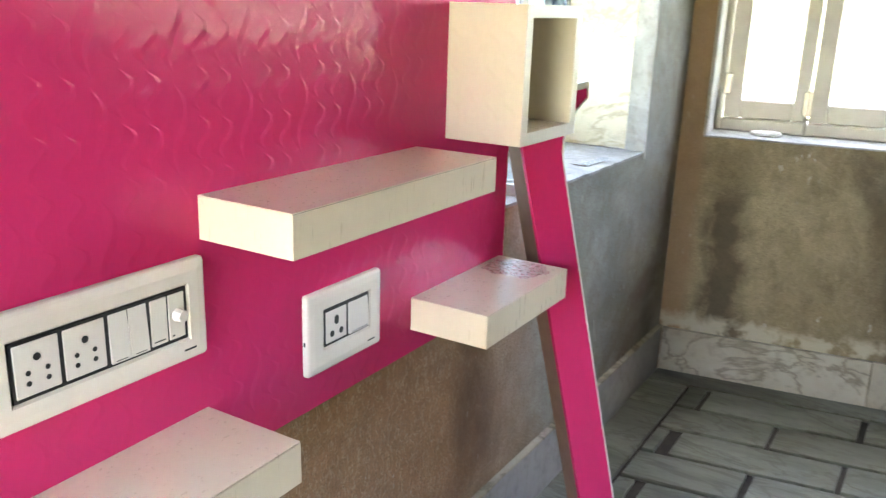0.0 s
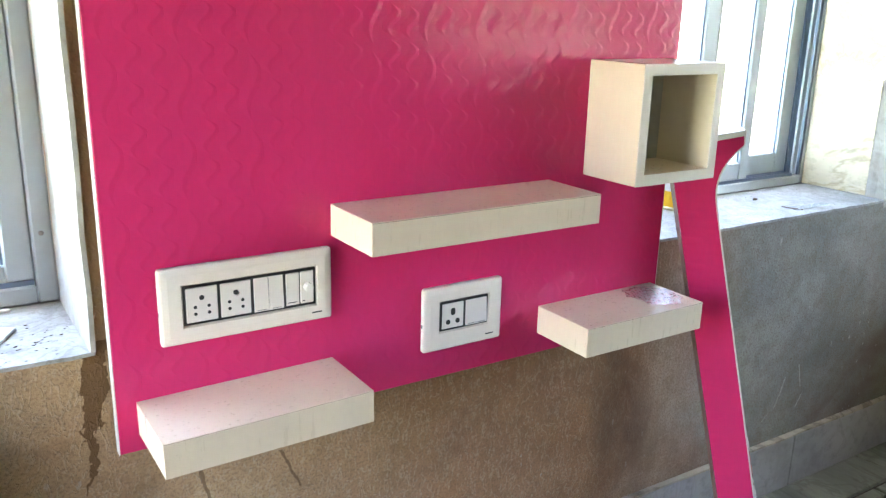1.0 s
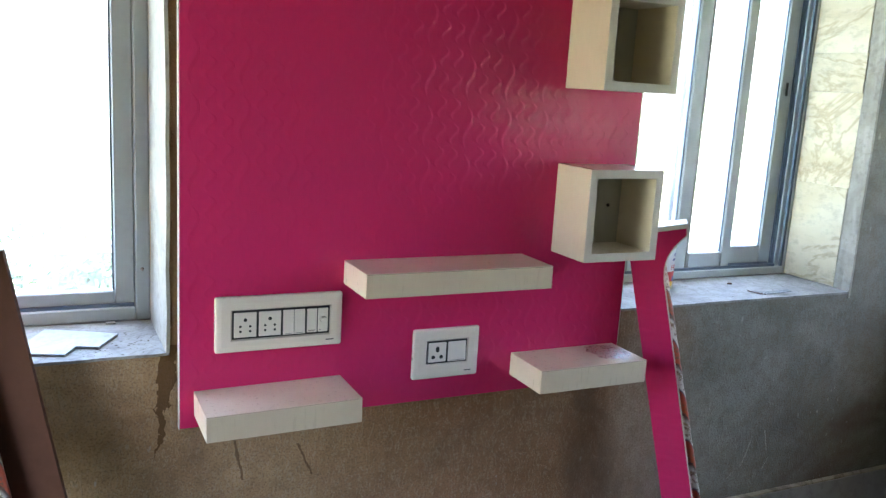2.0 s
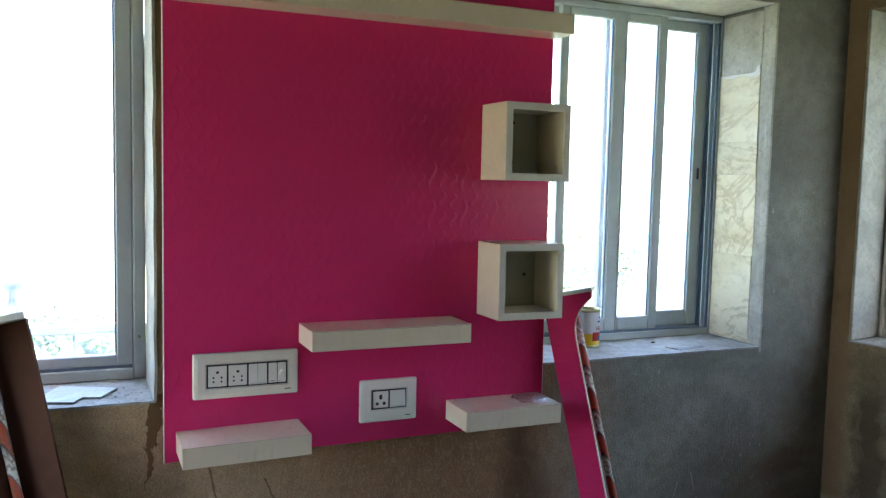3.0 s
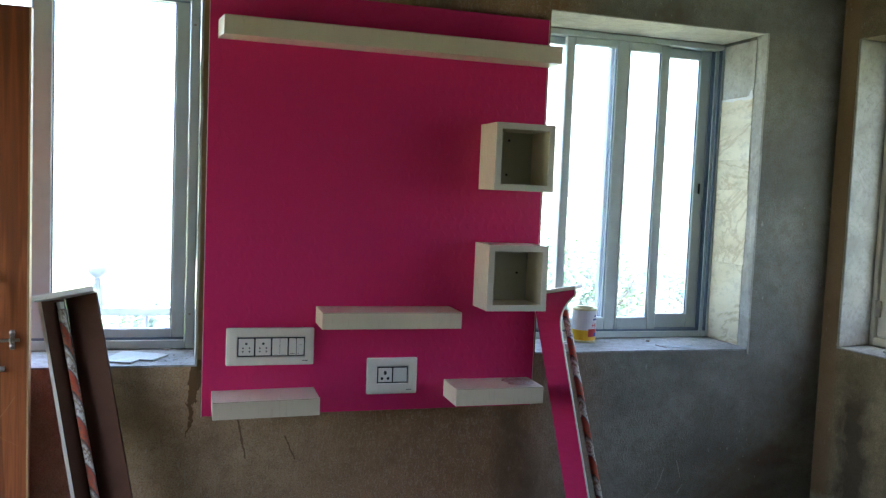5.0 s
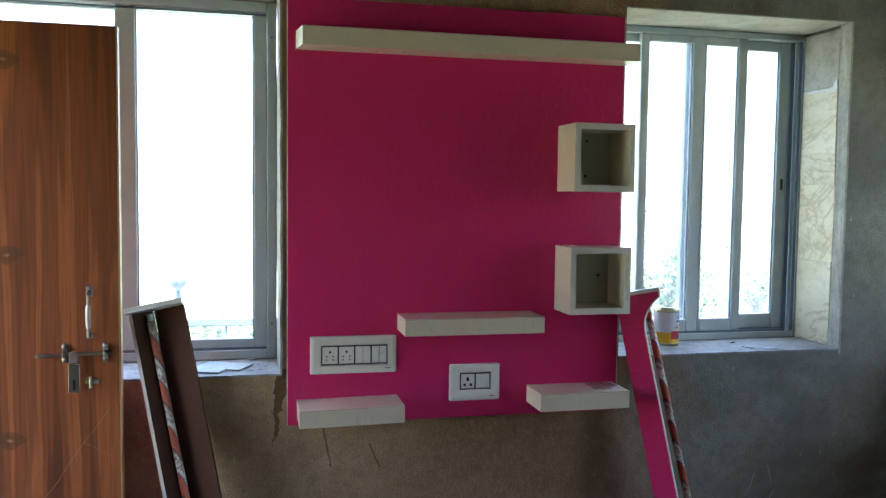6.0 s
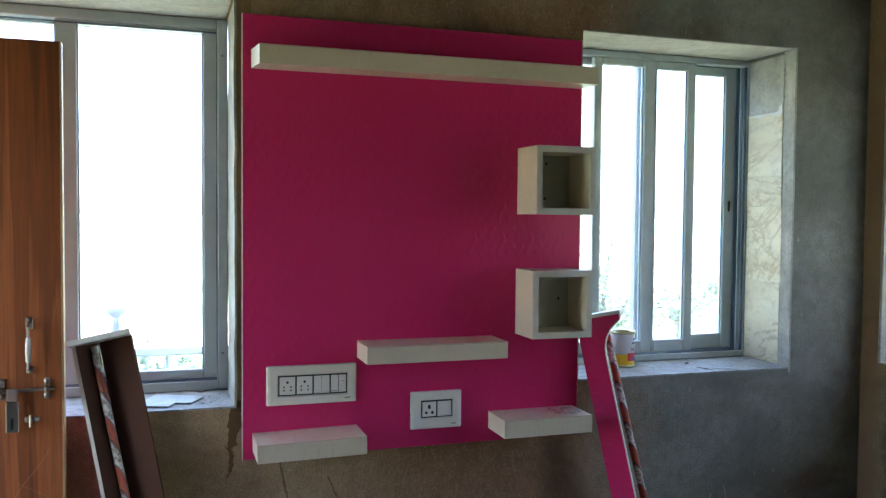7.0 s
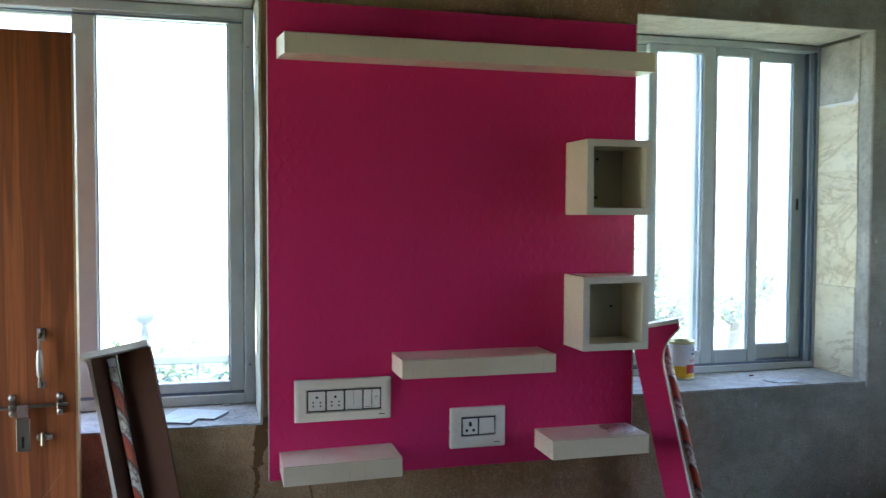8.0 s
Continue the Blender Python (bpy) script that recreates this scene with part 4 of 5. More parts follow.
# ---- switch plates ----
def plate(x0, x1, z0, z1, ox0, ox1, oz0, oz1, kinds, label):
    p = thing("switch_plate", (x0 + x1) / 2, PY, z0, label, "switch plate", "switch plates on the panel")
    yf = PY - 0.011
    bm = bmesh.new()
    # plate body with rounded corners and a sloping rim
    def loop(a, b, c, d, y, r):
        pts = []
        for cx_, cz_, a0 in ((b - r, d - r, 0), (a + r, d - r, 90), (a + r, c + r, 180), (b - r, c + r, 270)):
            for k in range(5):
                w = radians(a0 + 22.5 * k)
                pts.append(bm.verts.new((cx_ + r * math.cos(w), y, cz_ + r * math.sin(w))))
        return pts

    rings = [loop(x0 + e, x1 - e, z0 + e, z1 - e, y, max(0.001, 0.0045 - e * 0.25)) for e, y in ((0.0, PY - 0.0005), (0.0, PY - 0.006), (0.0012, PY - 0.0082), (0.004, PY - 0.0096), (0.012, yf))]
    rings.append(loop(ox0 - 0.004, ox1 + 0.004, oz0 - 0.004, oz1 + 0.004, yf, 0.001))
    rings.append(loop(ox0 - 0.001, ox1 + 0.001, oz0 - 0.001, oz1 + 0.001, yf + 0.004, 0.0005))
    for a, b in zip(rings, rings[1:]):
        for k in range(20):
            bm.faces.new((a[k], a[(k + 1) % 20], b[(k + 1) % 20], b[k]))
    part("plate", bm, M_PLASTIC, p)
    part("inner_frame", box(ox0 - 0.0008, ox1 + 0.0008, yf + 0.0016, PY - 0.0008, oz0 - 0.0008, oz1 + 0.0008), M_BLACK, p, "black inner frame")
    step = (ox1 - ox0) / len(kinds)
    for k, kind in enumerate(kinds):
        a, b = ox0 + step * k + 0.0022, ox0 + step * (k + 1) - 0.0022
        c, d = oz0 + 0.0026, oz1 - 0.0026
        cx, cz, yy = (a + b) / 2, (c + d) / 2, yf + 0.0006
        if kind in ("socket", "power"):
            mod = part("socket", box(a, b, yy, yf + 0.003, c, d, 0.0008), M_WHITE_PL, p)
            h = d - c
            if kind == "socket":
                pins = [(0, 0.2, 0.0042)] + [(s * 0.0095, dz * h, 0.0025) for s in (-1, 1) for dz in (-0.06, -0.26)]
                pins[0] = (0, 0.2 * h, 0.0036)
            else:
                pins = [(0, 0.2 * h, 0.0045), (0, 0.11 * h, 0.0045), (-0.0095, -0.24 * h, 0.0044), (0.0095, -0.24 * h, 0.0044)]
            for dx, dz, r in pins:
                part("pin_hole", rod((cx + dx, yy - 0.0004, cz + dz), (cx + dx, yy + 0.001, cz + dz), r, 12), M_BLACK, mod)
        elif kind == "regulator":
            sw = part("switch", box(a, cx - 0.0006, yy, yf + 0.003, c, d, 0.0012), M_WHITE_PL, p)
            part("switch_mark", box(a + 0.003, cx - 0.005, yy - 0.0004, yy + 0.001, c + 0.004, c + 0.0052), M_BLACK, sw)
            body = part("regulator", box(cx + 0.0006, b, yy, yf + 0.003, c, d, 0.0012), M_WHITE_PL, p)
            part("knob", rod(((cx + b) / 2 + 0.001, yy - 0.01, cz + 0.001), ((cx + b) / 2 + 0.001, yy + 0.001, cz + 0.001), 0.0062, 8, 0.0075), M_WHITE_PL, body, "ivory regulator knob")
            part("dial_mark", box(cx + 0.004, cx + 0.0075, yy - 0.0004, yy + 0.001, c + 0.004, c + 0.0052), M_BLACK, body)
        else:
            cells = ((a, cx - 0.0006), (cx + 0.0006, b)) if kind == "pair" else ((a, b),)
            for e, f_ in cells:
                bm = bmesh.new()
                prism([(e, yf + 0.003, c), (e, yy - 0.0022, c), (e, yy - 0.0022, c + 0.004), (e, yy + 0.0006, d), (e, yf + 0.003, d)], (f_ - e, 0, 0), bm)
                sw = part("switch", bm, M_WHITE_PL, p)
                part("switch_mark", box(e + 0.004, f_ - 0.004, yy - 0.0024, yy, c + 0.0016, c + 0.0024), M_BLACK, sw)
    part("side_notch", box(x0 - 0.0004, x0 + 0.002, PY - 0.0052, PY - 0.002, (z0 + z1) / 2 - 0.012, (z0 + z1) / 2 - 0.006), M_BLACK, p)
    part("maker_mark", box(x1 - 0.034, x1 - 0.018, yf - 0.0004, yf + 0.001, z0 + 0.0125, z0 + 0.0145), M_BLACK, p, "small dark printed bar")
    return p


plate(0.058, 0.3125, 0.709, 0.820, 0.0915, 0.2845, 0.7365, 0.7915, ("socket", "socket", "pair", "regulator"), "wide ivory switch plate with two sockets, switches and regulator")
plate(0.476, 0.634, 0.6125, 0.7245, 0.509, 0.603, 0.6475, 0.6965, ("power", "single"), "ivory switch plate with one socket and one switch")

# ---- the open door leaf ----
DX0, DX1, DY0, DY1, DZ1 = -1.31, -0.459, -0.07, -0.038, 1.674
door = thing("door_1", -1.3, -0.05, 0, "open wood-grain laminate door with steel bolt and handle", "door", kind="structure")
part("door_leaf", box(DX0, DX1, DY0, DY1, 0.008, DZ1, 0.001), M_WOOD, door)
part("edge_strip", box(DX1 + 0.0002, DX1 + 0.005, DY0 - 0.0005, DY1, 0.008, DZ1, 0.0005), M_WOOD_EDGE, door, "pale wood edge strip")
hx = -0.533
grip = lathe([(0.0045, 0.0), (0.0066, 0.006), (0.0075, 0.03), (0.0068, 0.054), (0.005, 0.062), (0.0038, 0.064)], (hx, DY0 - 0.023, 0.868), 14)
hd = part("door_handle", grip, M_GRIP, door, "polished grip of a steel pull handle", smooth=True)
part("handle_bar", rod((hx, DY0 - 0.023, 0.852), (hx, DY0 - 0.023, 0.956), 0.0036), M_STEEL, hd)
for z0, z1 in ((0.838, 0.856), (0.95, 0.98)):
    part("handle_foot", box(hx - 0.0085, hx + 0.0085, DY0 - 0.004, DY0 - 0.0003, z0, z1, 0.0018), M_STEEL, hd)
    part("handle_arm", rod((hx, DY0 - 0.003, (z0 + z1) / 2), (hx, DY0 - 0.024, 0.853 if z0 < 0.9 else 0.955), 0.0048), M_STEEL, hd)
    part("dome_screw", ball((hx, DY0 - 0.005, z0 + 0.005 if z0 < 0.9 else z1 - 0.006), 0.0042, (1, 0.6, 1), 10), M_STEEL, hd, smooth=True)
al = part("bolt", rod((-0.664, DY0 - 0.012, 0.794), (-0.475, DY0 - 0.012, 0.8), 0.0044, 12), M_STEEL, door, "steel sliding door bolt")
part("bolt_tip", ball((-0.664, DY0 - 0.012, 0.794), 0.0056, (0.8, 1, 1), 12), M_STEEL, al, smooth=True)
for x in (-0.597, -0.494):
    part("bolt_clamp", box(x - 0.0055, x + 0.0055, DY0 - 0.0175, DY0 - 0.0003, 0.789, 0.806, 0.003), M_STEEL, al)
    part("clamp_plate", box(x - 0.006, x + 0.006, DY0 - 0.003, DY0 - 0.0003, 0.772, 0.826, 0.001), M_STEEL, al)
    for z in (0.8175, 0.7825):
        part("dome_screw", ball((x, DY0 - 0.004, z), 0.0078, (1, 0.7, 1), 14), M_STEEL, al, smooth=True)
part("hasp", box(-0.586, -0.556, DY0 - 0.022, DY0 - 0.017, 0.694, 0.772, 0.002), M_STEEL, al)
part("hasp_neck", box(-0.583, -0.56, DY0 - 0.021, DY0 - 0.0165, 0.7725, 0.805, 0.002), M_STEEL_DARK, al, "filmed hasp neck")
part("hasp_slot", box(-0.5735, -0.5685, DY0 - 0.0225, DY0 - 0.02, 0.703, 0.73), M_BLACK, al)
st = part("staple", box(-0.545, -0.512, DY0 - 0.004, DY0 - 0.0003, 0.714, 0.728, 0.001), M_STEEL, door, "steel staple")
for x in (-0.54, -0.517):
    part("dome_screw", ball((x, DY0 - 0.005, 0.721), 0.0062, (1, 0.7, 1), 12), M_STEEL, st, smooth=True)
part("staple_eye", rod((-0.53, DY0 - 0.02, 0.706), (-0.53, DY0 - 0.02, 0.736), 0.004, 8), M_STEEL, st)
part("staple_arm", rod((-0.53, DY0 - 0.02, 0.721), (-0.528, DY0 - 0.002, 0.721), 0.004, 8), M_STEEL, st)
for z in (0.25, 0.85, 1.45):
    part("hinge", rod((DX0 - 0.006, DY0, z - 0.05), (DX0 - 0.006, DY0, z + 0.05), 0.006, 10), M_STEEL, door)
fr = thing("door_frame", XL - 0.02, -0.54, 0, "wooden frame of the open doorway", "door frame", kind="structure")
for y0, y1, z0, z1 in ((-0.979, -0.93, 0.0, 1.699), (-0.15, -0.101, 0.0, 1.699), (-0.93, -0.15, 1.665, 1.699)):
    part("frame_bar", box(XL - 0.11, XL + 0.004, y0, y1, z0 - 0.01, z1, 0.003), M_WOOD, fr)


# ---- leaning trim units ----
def frame_of(o, along, across):
    d = Vector(along).normalized()
    w = Vector(across)
    w = (w - d * w.dot(d)).normalized()
    n = d.cross(w)
    return Vector(o), w, n, d       # foot, across, to the back, along


def pole(parent, p, q, r):
    """A round pole wound with printed paper, with a torn end."""
    bm = bmesh.new()
    n, seg = 36, 12
    a, b = Vector(p), Vector(q)
    d = (b - a).normalized()
    u = d.orthogonal().normalized()
    v = d.cross(u)
    rnd = random.Random(9)
    rings = []
    for i in range(n + 1):
        c = a.lerp(b, i / n)
        rings.append([bm.verts.new(c + (u * math.cos(6.2832 * k / seg) + v * math.sin(6.2832 * k / seg)) * r * (1 + rnd.uniform(-0.07, 0.07))) for k in range(seg)])
    for e, f_ in zip(rings, rings[1:]):
        for k in range(seg):
            bm.faces.new((e[k], e[(k + 1) % seg], f_[(k + 1) % seg], f_[k]))
    bm.faces.new(rings[0])
    bm.faces.new(rings[-1])
    part("wrapped_pole", bm, M_WRAP, parent, "pole wound with red and white printed paper", smooth=True)
    rod(b, b + d * 0.02, r * 0.8, 8, r * 0.95, bm := bmesh.new())
    part("torn_end", bm, M_PAPER, parent)


# the one whose pink face shows: straight outer edge, flared top, white cap
O, W, N, D = frame_of((1.155, -0.199, 0.0), (-0.155, 0.155, 0.95), (0.058, -0.048, 0))


def at_r(w, n, d):
    return O + W * w + N * n + D * d


ru = thing("leaning_trim", 1.155, -0.199, 0, "pink laminate trim board with flared top and white edge, leaning", "trim board", "leaning trim boards")
curve = [(0.070 + 0.064 * (s ** 2.6), 0.80 + 0.128 * s ** 0.8) for s in [k / 14 for k in range(15)]]
outline = [(0, 0.0), (0.070, 0.0)] + curve + [(0.136, 0.944), (0.0, 0.944)]
BT = 0.012
part("face_board", prism([at_r(w, 0, d) for w, d in outline], N * BT), M_PINK, ru)
edge = bmesh.new()
pr = [(0.070, 0.0)] + curve + [(0.136, 0.944)]
for (w0, d0), (w1, d1) in zip(pr, pr[1:]):
    t = Vector((w1 - w0, d1 - d0)).normalized()
    nx, nd = t[1] * 0.003, -t[0] * 0.003
    prism([at_r(w0 + nx * 0.06, -0.0008, d0), at_r(w1 + nx * 0.06, -0.0008, d1), at_r(w1 + nx, -0.0008, d1 + nd), at_r(w0 + nx, -0.0008, d0 + nd)], N * (BT + 0.001), edge)
part("edge_band", edge, M_EDGE, ru, "white edge band")
part("cap", prism([at_r(-0.004, -0.003, 0.9445), at_r(0.14, -0.003, 0.9445), at_r(0.14, 0.092, 0.9445), at_r(-0.004, 0.092, 0.9445)], D * 0.011), M_EDGE, ru, "white top cap")
part("side_board", prism([at_r(0.0, BT + 0.0003, 0), at_r(0.010, BT + 0.0003, 0), at_r(0.010, 0.07, 0), at_r(0.0, 0.07, 0)], D * 0.944), M_PLYRAW, ru, "raw brown inner board")
pole(ru, at_r(0.083, 0.1, 0.03), at_r(0.068, 0.1, 0.88), 0.0115)

# the one seen from its hollow back
O2, W2, N2, D2 = frame_of((-0.259, -0.204, 0.0), (-0.198, 0.2, 1.0), (1, 0, 0.0))


def at_l(w, n, d):
    return O2 + W2 * w + N2 * n + D2 * d


lu = thing("leaning_trim", -0.15, -0.2, 0, "hollow back of a trim board with white edge, leaning", "trim board", "leaning trim boards")
LEN = 0.925
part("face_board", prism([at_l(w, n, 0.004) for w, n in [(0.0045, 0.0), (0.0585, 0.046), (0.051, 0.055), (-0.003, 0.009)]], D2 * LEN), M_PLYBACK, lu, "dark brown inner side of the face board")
part("edge_band", prism([at_l(w, n, 0.004) for w, n in [(-0.005, 0.0), (0.0042, -0.0006), (-0.0034, 0.0088), (-0.005, 0.0088)]], D2 * LEN), M_RIM, lu, "cream edge band")
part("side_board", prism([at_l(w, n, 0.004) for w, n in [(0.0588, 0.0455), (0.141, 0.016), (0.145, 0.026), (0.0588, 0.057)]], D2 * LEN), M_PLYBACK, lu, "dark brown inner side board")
part("outer_laminate", prism([at_l(w, n, 0.004) for w, n in [(-0.0036, 0.0092), (0.0504, 0.0552), (0.049, 0.057), (-0.0056, 0.0105)]], D2 * LEN), M_PINK, lu, "pink laminate outer face")
part("cap", prism([at_l(-0.012, -0.045, LEN + 0.0045), at_l(0.142, -0.045, LEN + 0.0045), at_l(0.142, 0.062, LEN + 0.0045), at_l(-0.012, 0.062, LEN + 0.0045)], D2 * 0.014), M_EDGE, lu, "white top cap")
pole(lu, at_l(0.0535, 0.024, 0.02), at_l(0.0475, 0.024, 0.9), 0.0105)

# ---- small things on the sills ----
can = thing("paint_can", 1.305, 0.18, SILL_R, "open paint tin with white and yellow label, half shown", "paint can")
C = (1.305, 0.18, SILL_R + 0.0005)
R = 0.043
part("can_wall", lathe([(R - 0.004, 0.0), (R + 0.001, 0.001), (R + 0.0012, 0.006), (R - 0.0005, 0.009)], C), M_TIN_METAL, can)
part("label_band", lathe([(R, 0.009), (R, 0.045)], C), M_TIN_YEL, can, "yellow label band")
part("label_band", lathe([(R, 0.045), (R, 0.1135)], C), M_TIN_WHITE, can, "white label band")
part("rim", lathe([(R, 0.1135), (R + 0.002, 0.116), (R + 0.002, 0.121), (R, 0.123), (R - 0.006, 0.122), (R - 0.008, 0.117), (R - 0.008, 0.012), (0.001, 0.011)], C), M_TIN_METAL, can)


def wrap_patch(a0, a1, z0, z1, material, name, rr=0.0006):
    bm = bmesh.new()
    k = 8
    p = [[bm.verts.new((C[0] + (R + rr) * math.cos(radians(a0 + (a1 - a0) * i / k)), C[1] + (R + rr) * math.sin(radians(a0 + (a1 - a0) * i / k)), C[2] + z)) for z in (z0, z1)] for i in range(k + 1)]
    for e, f_ in zip(p, p[1:]):
        bm.faces.new((e[0], f_[0], f_[1], e[1]))
    part(name, bm, material, can)


wrap_patch(-95, -40, 0.022, 0.05, M_TIN_RED, "label_swoosh")
wrap_patch(-66, -46, 0.022, 0.036, M_TIN_BLUE, "label_emblem", 0.0012)
wrap_patch(-62, -40, 0.092, 0.1, M_TIN_BLUE, "label_bar")
wrap_patch(-70, -40, 0.08, 0.086, M_TIN_BLUE, "label_bar")
tx = bpy.data.curves.new("lettering", "FONT")
tx.body, tx.size, tx.align_x, tx.extrude = "HE", 0.02, "CENTER", 0.0003
ang = radians(-62)
to = new("lettering_curve", tx)
dg = bpy.context.evaluated_depsgraph_get()
bm = bmesh.new()
bm.from_mesh(to.evaluated_get(dg).to_mesh())
bpy.data.objects.remove(to)
for v in bm.verts:
    aa = ang + v.co.x / R
    v.co = Vector((C[0] + (R + 0.001 + v.co.z) * math.cos(aa), C[1] + (R + 0.001 + v.co.z) * math.sin(aa), C[2] + 0.055 + v.co.y))
part("lettering", bm, M_TIN_RED, can, "red capital letters")

bm = lathe([(0.016, 0), (0.024, 0.0), (0.025, 0.002), (0.025, 0.022), (0.024, 0.024), (0.016, 0.024), (0.016, 0.0)], (1.172, 0.032, SILL_R + 0.0005), 24)
solo("tape_roll", bm, M_PAPER, "small roll of white tape on the sill", "tape", smooth=False)


def sheet(name, pts, z, th, material, label, category):
    return solo(name, prism([(x, y, z) for x, y in pts], (0, 0, th)), material, label, category)


sheet("tile_offcut", [(-0.235, 0.193), (-0.1025, 0.13), (-0.143, 0.05), (-0.183, 0.064), (-0.203, 0.018), (-0.292, 0.052)], SILL + 0.0006, 0.005, M_SHEET, "notched white tile offcut with stains on the window sill", "tile")
crumbs = bmesh.new()
rnd = random.Random(21)
for k in range(120):
    x, y = (rnd.gauss(-0.115, 0.04), rnd.gauss(0.055, 0.035)) if k < 80 else (rnd.uniform(1.1, 1.84), rnd.uniform(0.02, 0.23))
    zs = SILL if k < 80 else SILL_R
    if (k < 80 and not (-0.3 < x < -0.03)) or not 0.004 < y < 0.23:
        continue
    r, t = rnd.uniform(0.0004, 0.0011), rnd.uniform(0, 6.28)
    st_ = rnd.uniform(1.0, 3.5)
    prism([(x + r * st_ * math.cos(t + q) , y + r * math.sin(t + q) * (1 if q else 1.4), zs + 0.0004) for q in (0, 2.0, 4.1)], (0, 0, r * 0.8), crumbs)
solo("plaster_crumbs", crumbs, M_CRUMB, "brown plaster crumbs scattered on the window sills", "debris", "stuff")


def scrap(x, y, z, L, W, lift, turn, label, material):
    """A curled strip of paper: one end lies flat, the other rises."""
    bm = bmesh.new()
    n = 8
    for k in range(n):
        a, b = k / n, (k + 1) / n
        p = []
        for t, w in ((a, 0), (b, 0), (b, 1), (a, 1)):
            u = Vector(((t - 0.5) * L, (w - 0.5) * W * (1 - 0.4 * t), 0.0005 + lift * t * t))
            u.rotate(Euler((0, 0, radians(turn))))
            p.append(Vector((x, y, z)) + u)
        prism(p, (0, 0, 0.0008), bm)
    return solo("film_scrap", bm, material, label, "scrap")


scrap(1.598, 0.036, SILL_R, 0.105, 0.034, 0.008, -14, "curled strip of grey film on the dusty sill", M_SCRAP)
scrap(1.545, 0.045, SILL_R, 0.05, 0.014, 0.006, 150, "torn dark scrap of film on the sill", M_PLYBACK)
sheet("debris_chip", [(-0.12, 0.215), (-0.1, 0.213), (-0.102, 0.222), (-0.118, 0.221)], SILL + 0.0006, 0.004, M_EDGE, "small white chip on the sill", "debris")
sheet("debris_chip", [(1.54, 0.15), (1.555, 0.148), (1.553, 0.157)], SILL_R + 0.0006, 0.004, M_PLYRAW, "dark chip on the sill", "debris")
solo("tin_lid", lathe([(0.001, 0.004), (0.034, 0.004), (0.036, 0.008), (0.043, 0.009), (0.044, 0.002), (0.042, 0.0), (0.001, 0.0)], (XR + 0.097, -0.232, SILL_E + 0.0225), 28), M_LID, "round white tin lid lying on the sill", "lid", smooth=True).matrix_basis = EAST

# ---- pieces: jamb slabs, skirting, floor ----
rnd = random.Random(12)
jamb = thing("trim_6", 1.85, 0.15, SILL_R, "cream veined marble slabs lining the window jamb", "window reveal", kind="structure")
part("mortar_bed", box(1.8595, 1.8635, 0.0535, 0.235, SILL_R + 0.001, HEAD - 0.014), M_REVEAL, jamb)
z = SILL_R + 0.002
for hgt in (0.29, 0.27, 0.11, 0.225, 0.2):
    z1 = min(z + hgt, HEAD - 0.014)
    t = rnd.uniform(-0.0015, 0.001)
    part("slab", box(1.8545 + t, 1.8593, 0.054 + rnd.uniform(-0.008, -0.001), 0.235, z, z1 - 0.0004, 0.0005), M_REVEAL if z > 1.6 else M_MARBLE, jamb)
    z = z1
edge_lo = [(0.235 - 0.022 * k, 1.614 + 0.0035 * math.sin(k * 1.7)) for k in range(8)] + [(0.062, 1.612), (0.05, 1.618)]
edge_hi = [(0.056, 1.647), (0.066, 1.641), (0.072, 1.626)] + [(0.09 + 0.029 * k, 1.6225 + 0.002 * math.sin(k * 2.9)) for k in range(6)]
smear = prism([(1.8517, y, z) for y, z in edge_lo + edge_hi], (0.0035, 0, 0))
part("mortar_smear", smear, M_EDGE, jamb, "white mortar smear")

bead = bmesh.new()
n = 60
prism([(XL + 0.002 + (XR - XL - 0.02) * k / n, -0.0155 + rnd.uniform(-0.002, 0.002), 0.143) for k in range(n + 1)] + [(XR - 0.018, -0.0005, 0.143), (XL + 0.002, -0.0005, 0.143)], (0, 0, 0.004), bead)
solo("trim_7", bead, M_SKIRT, "pale mortar bead along the top of the skirting", "mortar bead", "structure")
sk = thing("baseboard", 1.0, -0.006, 0, "smooth grey stone skirting along the wall", "skirting", kind="structure")
x = XL + 0.002
while x < XR - 0.02:
    x1 = min(x + rnd.uniform(0.5, 0.7), XR - 0.012)
    part("skirting_slab", box(x, x1 - 0.001, -0.012, -0.0005, -0.008, 0.14 + rnd.uniform(-0.003, 0.002), 0.002), M_SKIRT_N, sk)
    x = x1
sk = thing("baseboard", XR - 0.006, -1.0, 0, "veined cream marble skirting below a damp wall", "skirting", kind="structure")
y = -0.013
while y > YB + 0.02:
    y1 = max(y - rnd.uniform(0.42, 0.6), YB + 0.002)
    part("skirting_slab", box(XR - 0.013, XR - 0.0005, y1 + 0.002, y, -0.008, 0.14 + rnd.uniform(-0.003, 0.003), 0.002), M_SKIRT, sk)
    y = y1


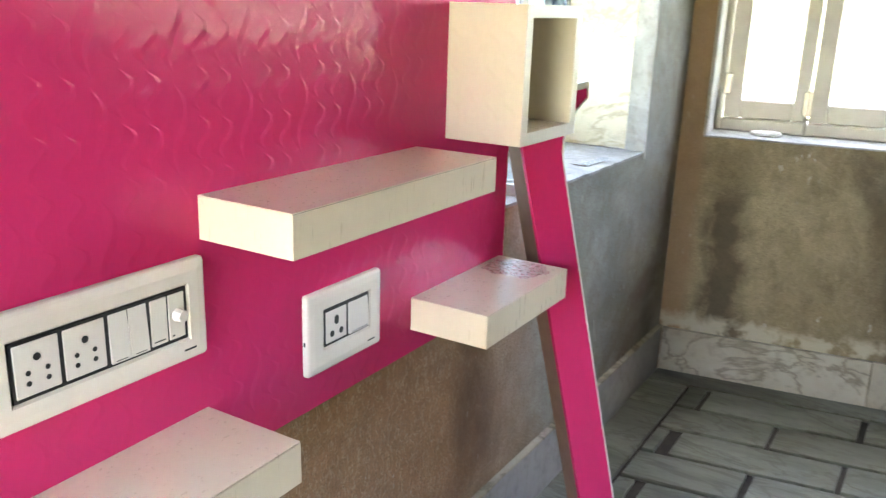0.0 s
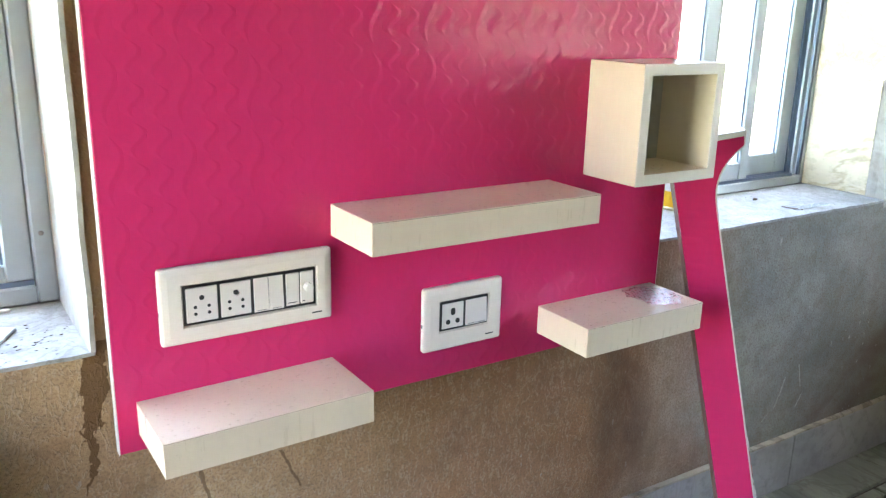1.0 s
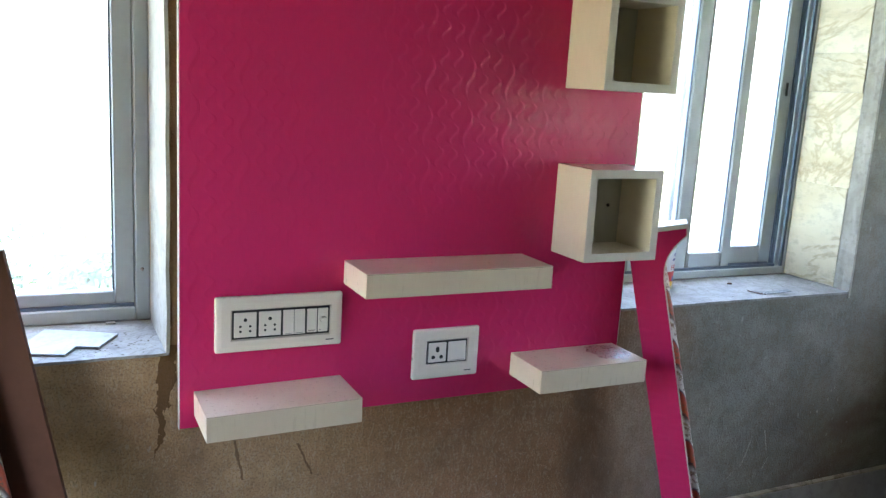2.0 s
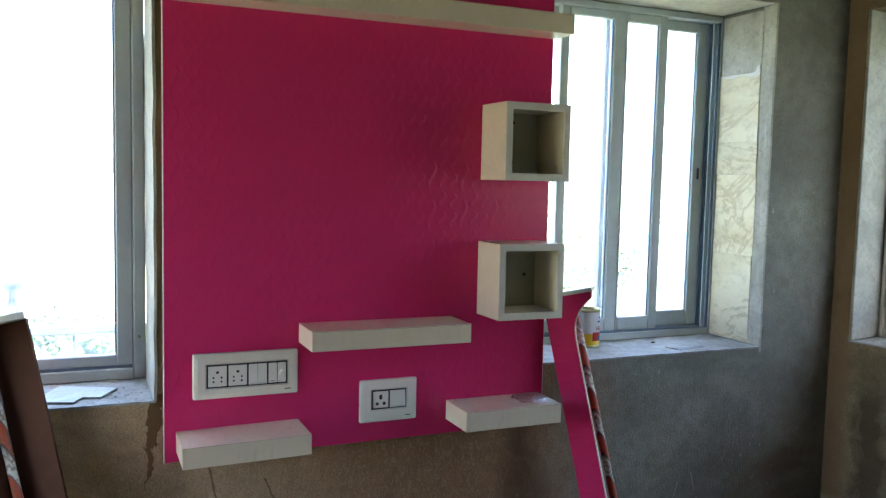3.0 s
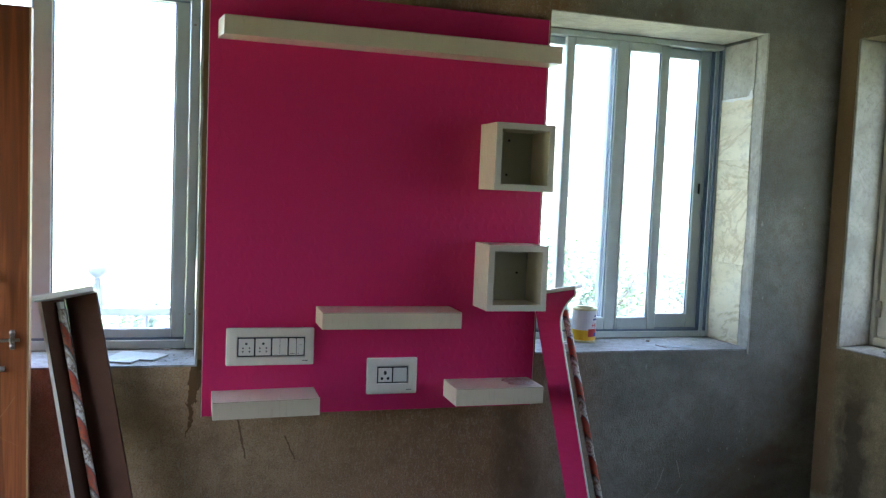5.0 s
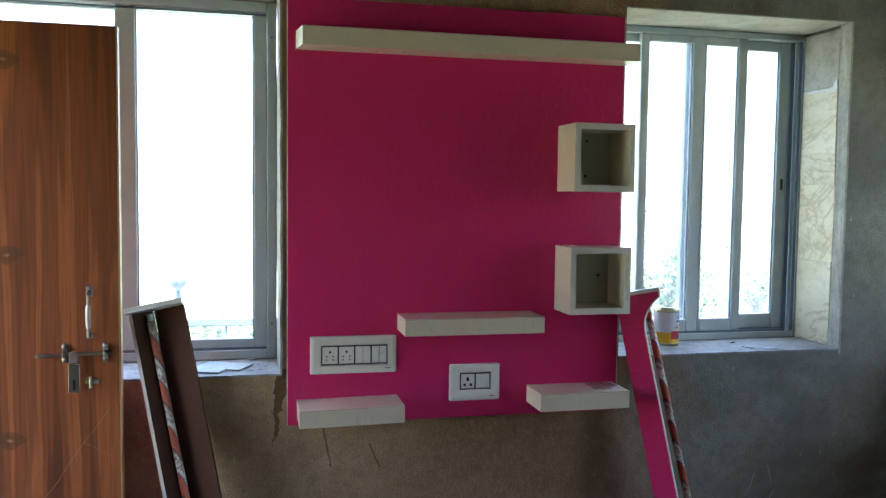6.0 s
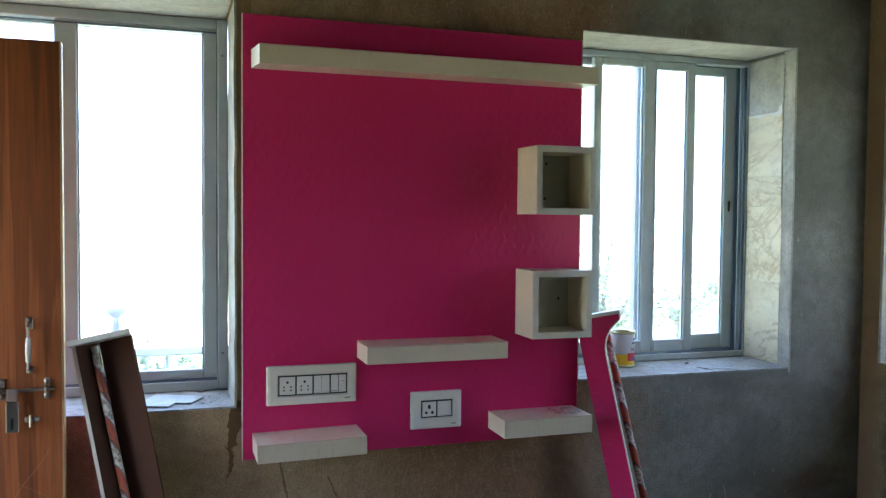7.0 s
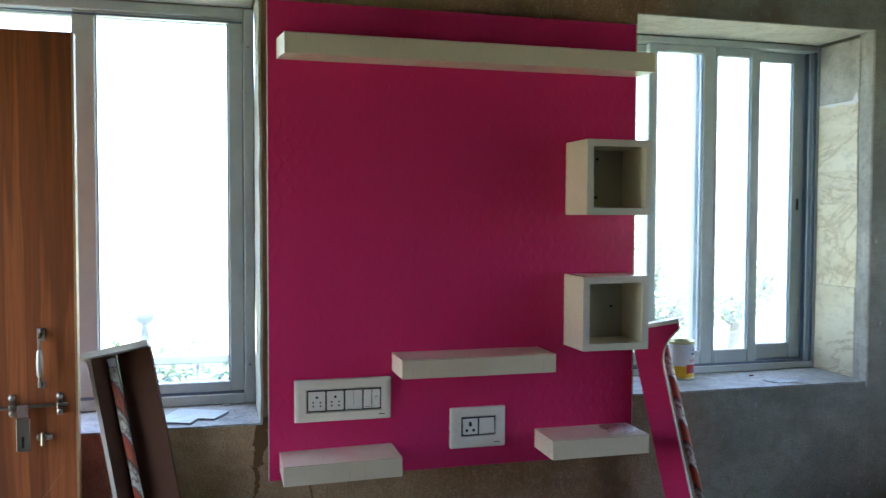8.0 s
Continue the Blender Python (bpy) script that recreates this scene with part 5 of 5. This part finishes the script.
sk.matrix_basis = EAST @ sk.matrix_basis


def sheared(bm):
    """The strips run along the slanting wall."""
    for v in bm.verts:
        v.co.x -= SKEW * v.co.y
    return bm


def slab(x0, x1, y0, y1):
    if x0 - SKEW * y1 > XL + 0.005:
        part("floor_slab", sheared(box(x0, x1, y0, y1, -0.0115, rnd.uniform(-0.001, 0.001), 0.0015)), M_FLOOR, floor)


# border along both walls, then staggered strips
x = XL + 0.01
while x < XR - 0.11:
    x1 = min(x + rnd.uniform(0.45, 0.6), XR - 0.105)
    slab(x, x1 - 0.004, -0.128, -0.013)
    x = x1
y = -0.013
while y > YB + 0.02:
    y1 = max(y - rnd.uniform(0.5, 0.7), YB + 0.01)
    slab(XR - 0.1, XR - 0.014, y1 + 0.004, y)
    y = y1
row = 0
xs_ = XR - 0.112
while xs_ > XL - 0.3:
    x0 = xs_ - rnd.uniform(0.145, 0.158)
    y = -0.14
    first = rnd.uniform(0.24, 0.26)
    if row % 2 == 0:
        slab(x0 + 0.014, xs_, y - rnd.uniform(0.02, 0.05), y)
        y, first = y - 0.065, 0.4
    while y > (-2.1 if xs_ > 0.2 else -0.9):
        L = first + rnd.uniform(-0.015, 0.015)
        slab(x0 + 0.014 + rnd.uniform(-0.002, 0.002), xs_, y - L, y)
        y -= L + rnd.uniform(0.012, 0.02)
        first = 0.4
    xs_ = x0
    row += 1
far = bmesh.new()
xx = XR - 0.112
for k in range(13):
    for j in range(7):
        box(xx - 0.31 * (k + 1) + 0.01, xx - 0.31 * k, -2.3 - 0.38 * j - 0.3, -2.3 - 0.38 * j + 0.06, -0.0115, 0.0, 0, far)
for k in range(13):
    for j in range(5):
        x0 = 0.2 - 0.115 * (k + 1)
        y1 = -1.26 - 0.3 * j + 0.15 * (k % 2)
        if x0 > XL + 0.01:
            box(x0 + 0.014, x0 + 0.115, max(y1 - 0.285, -2.24), y1, -0.0115, 0.0, 0, far)
sheared(far)
tagged(part("floor_slabs_far", far, M_FLOOR, floor), kind="stuff")
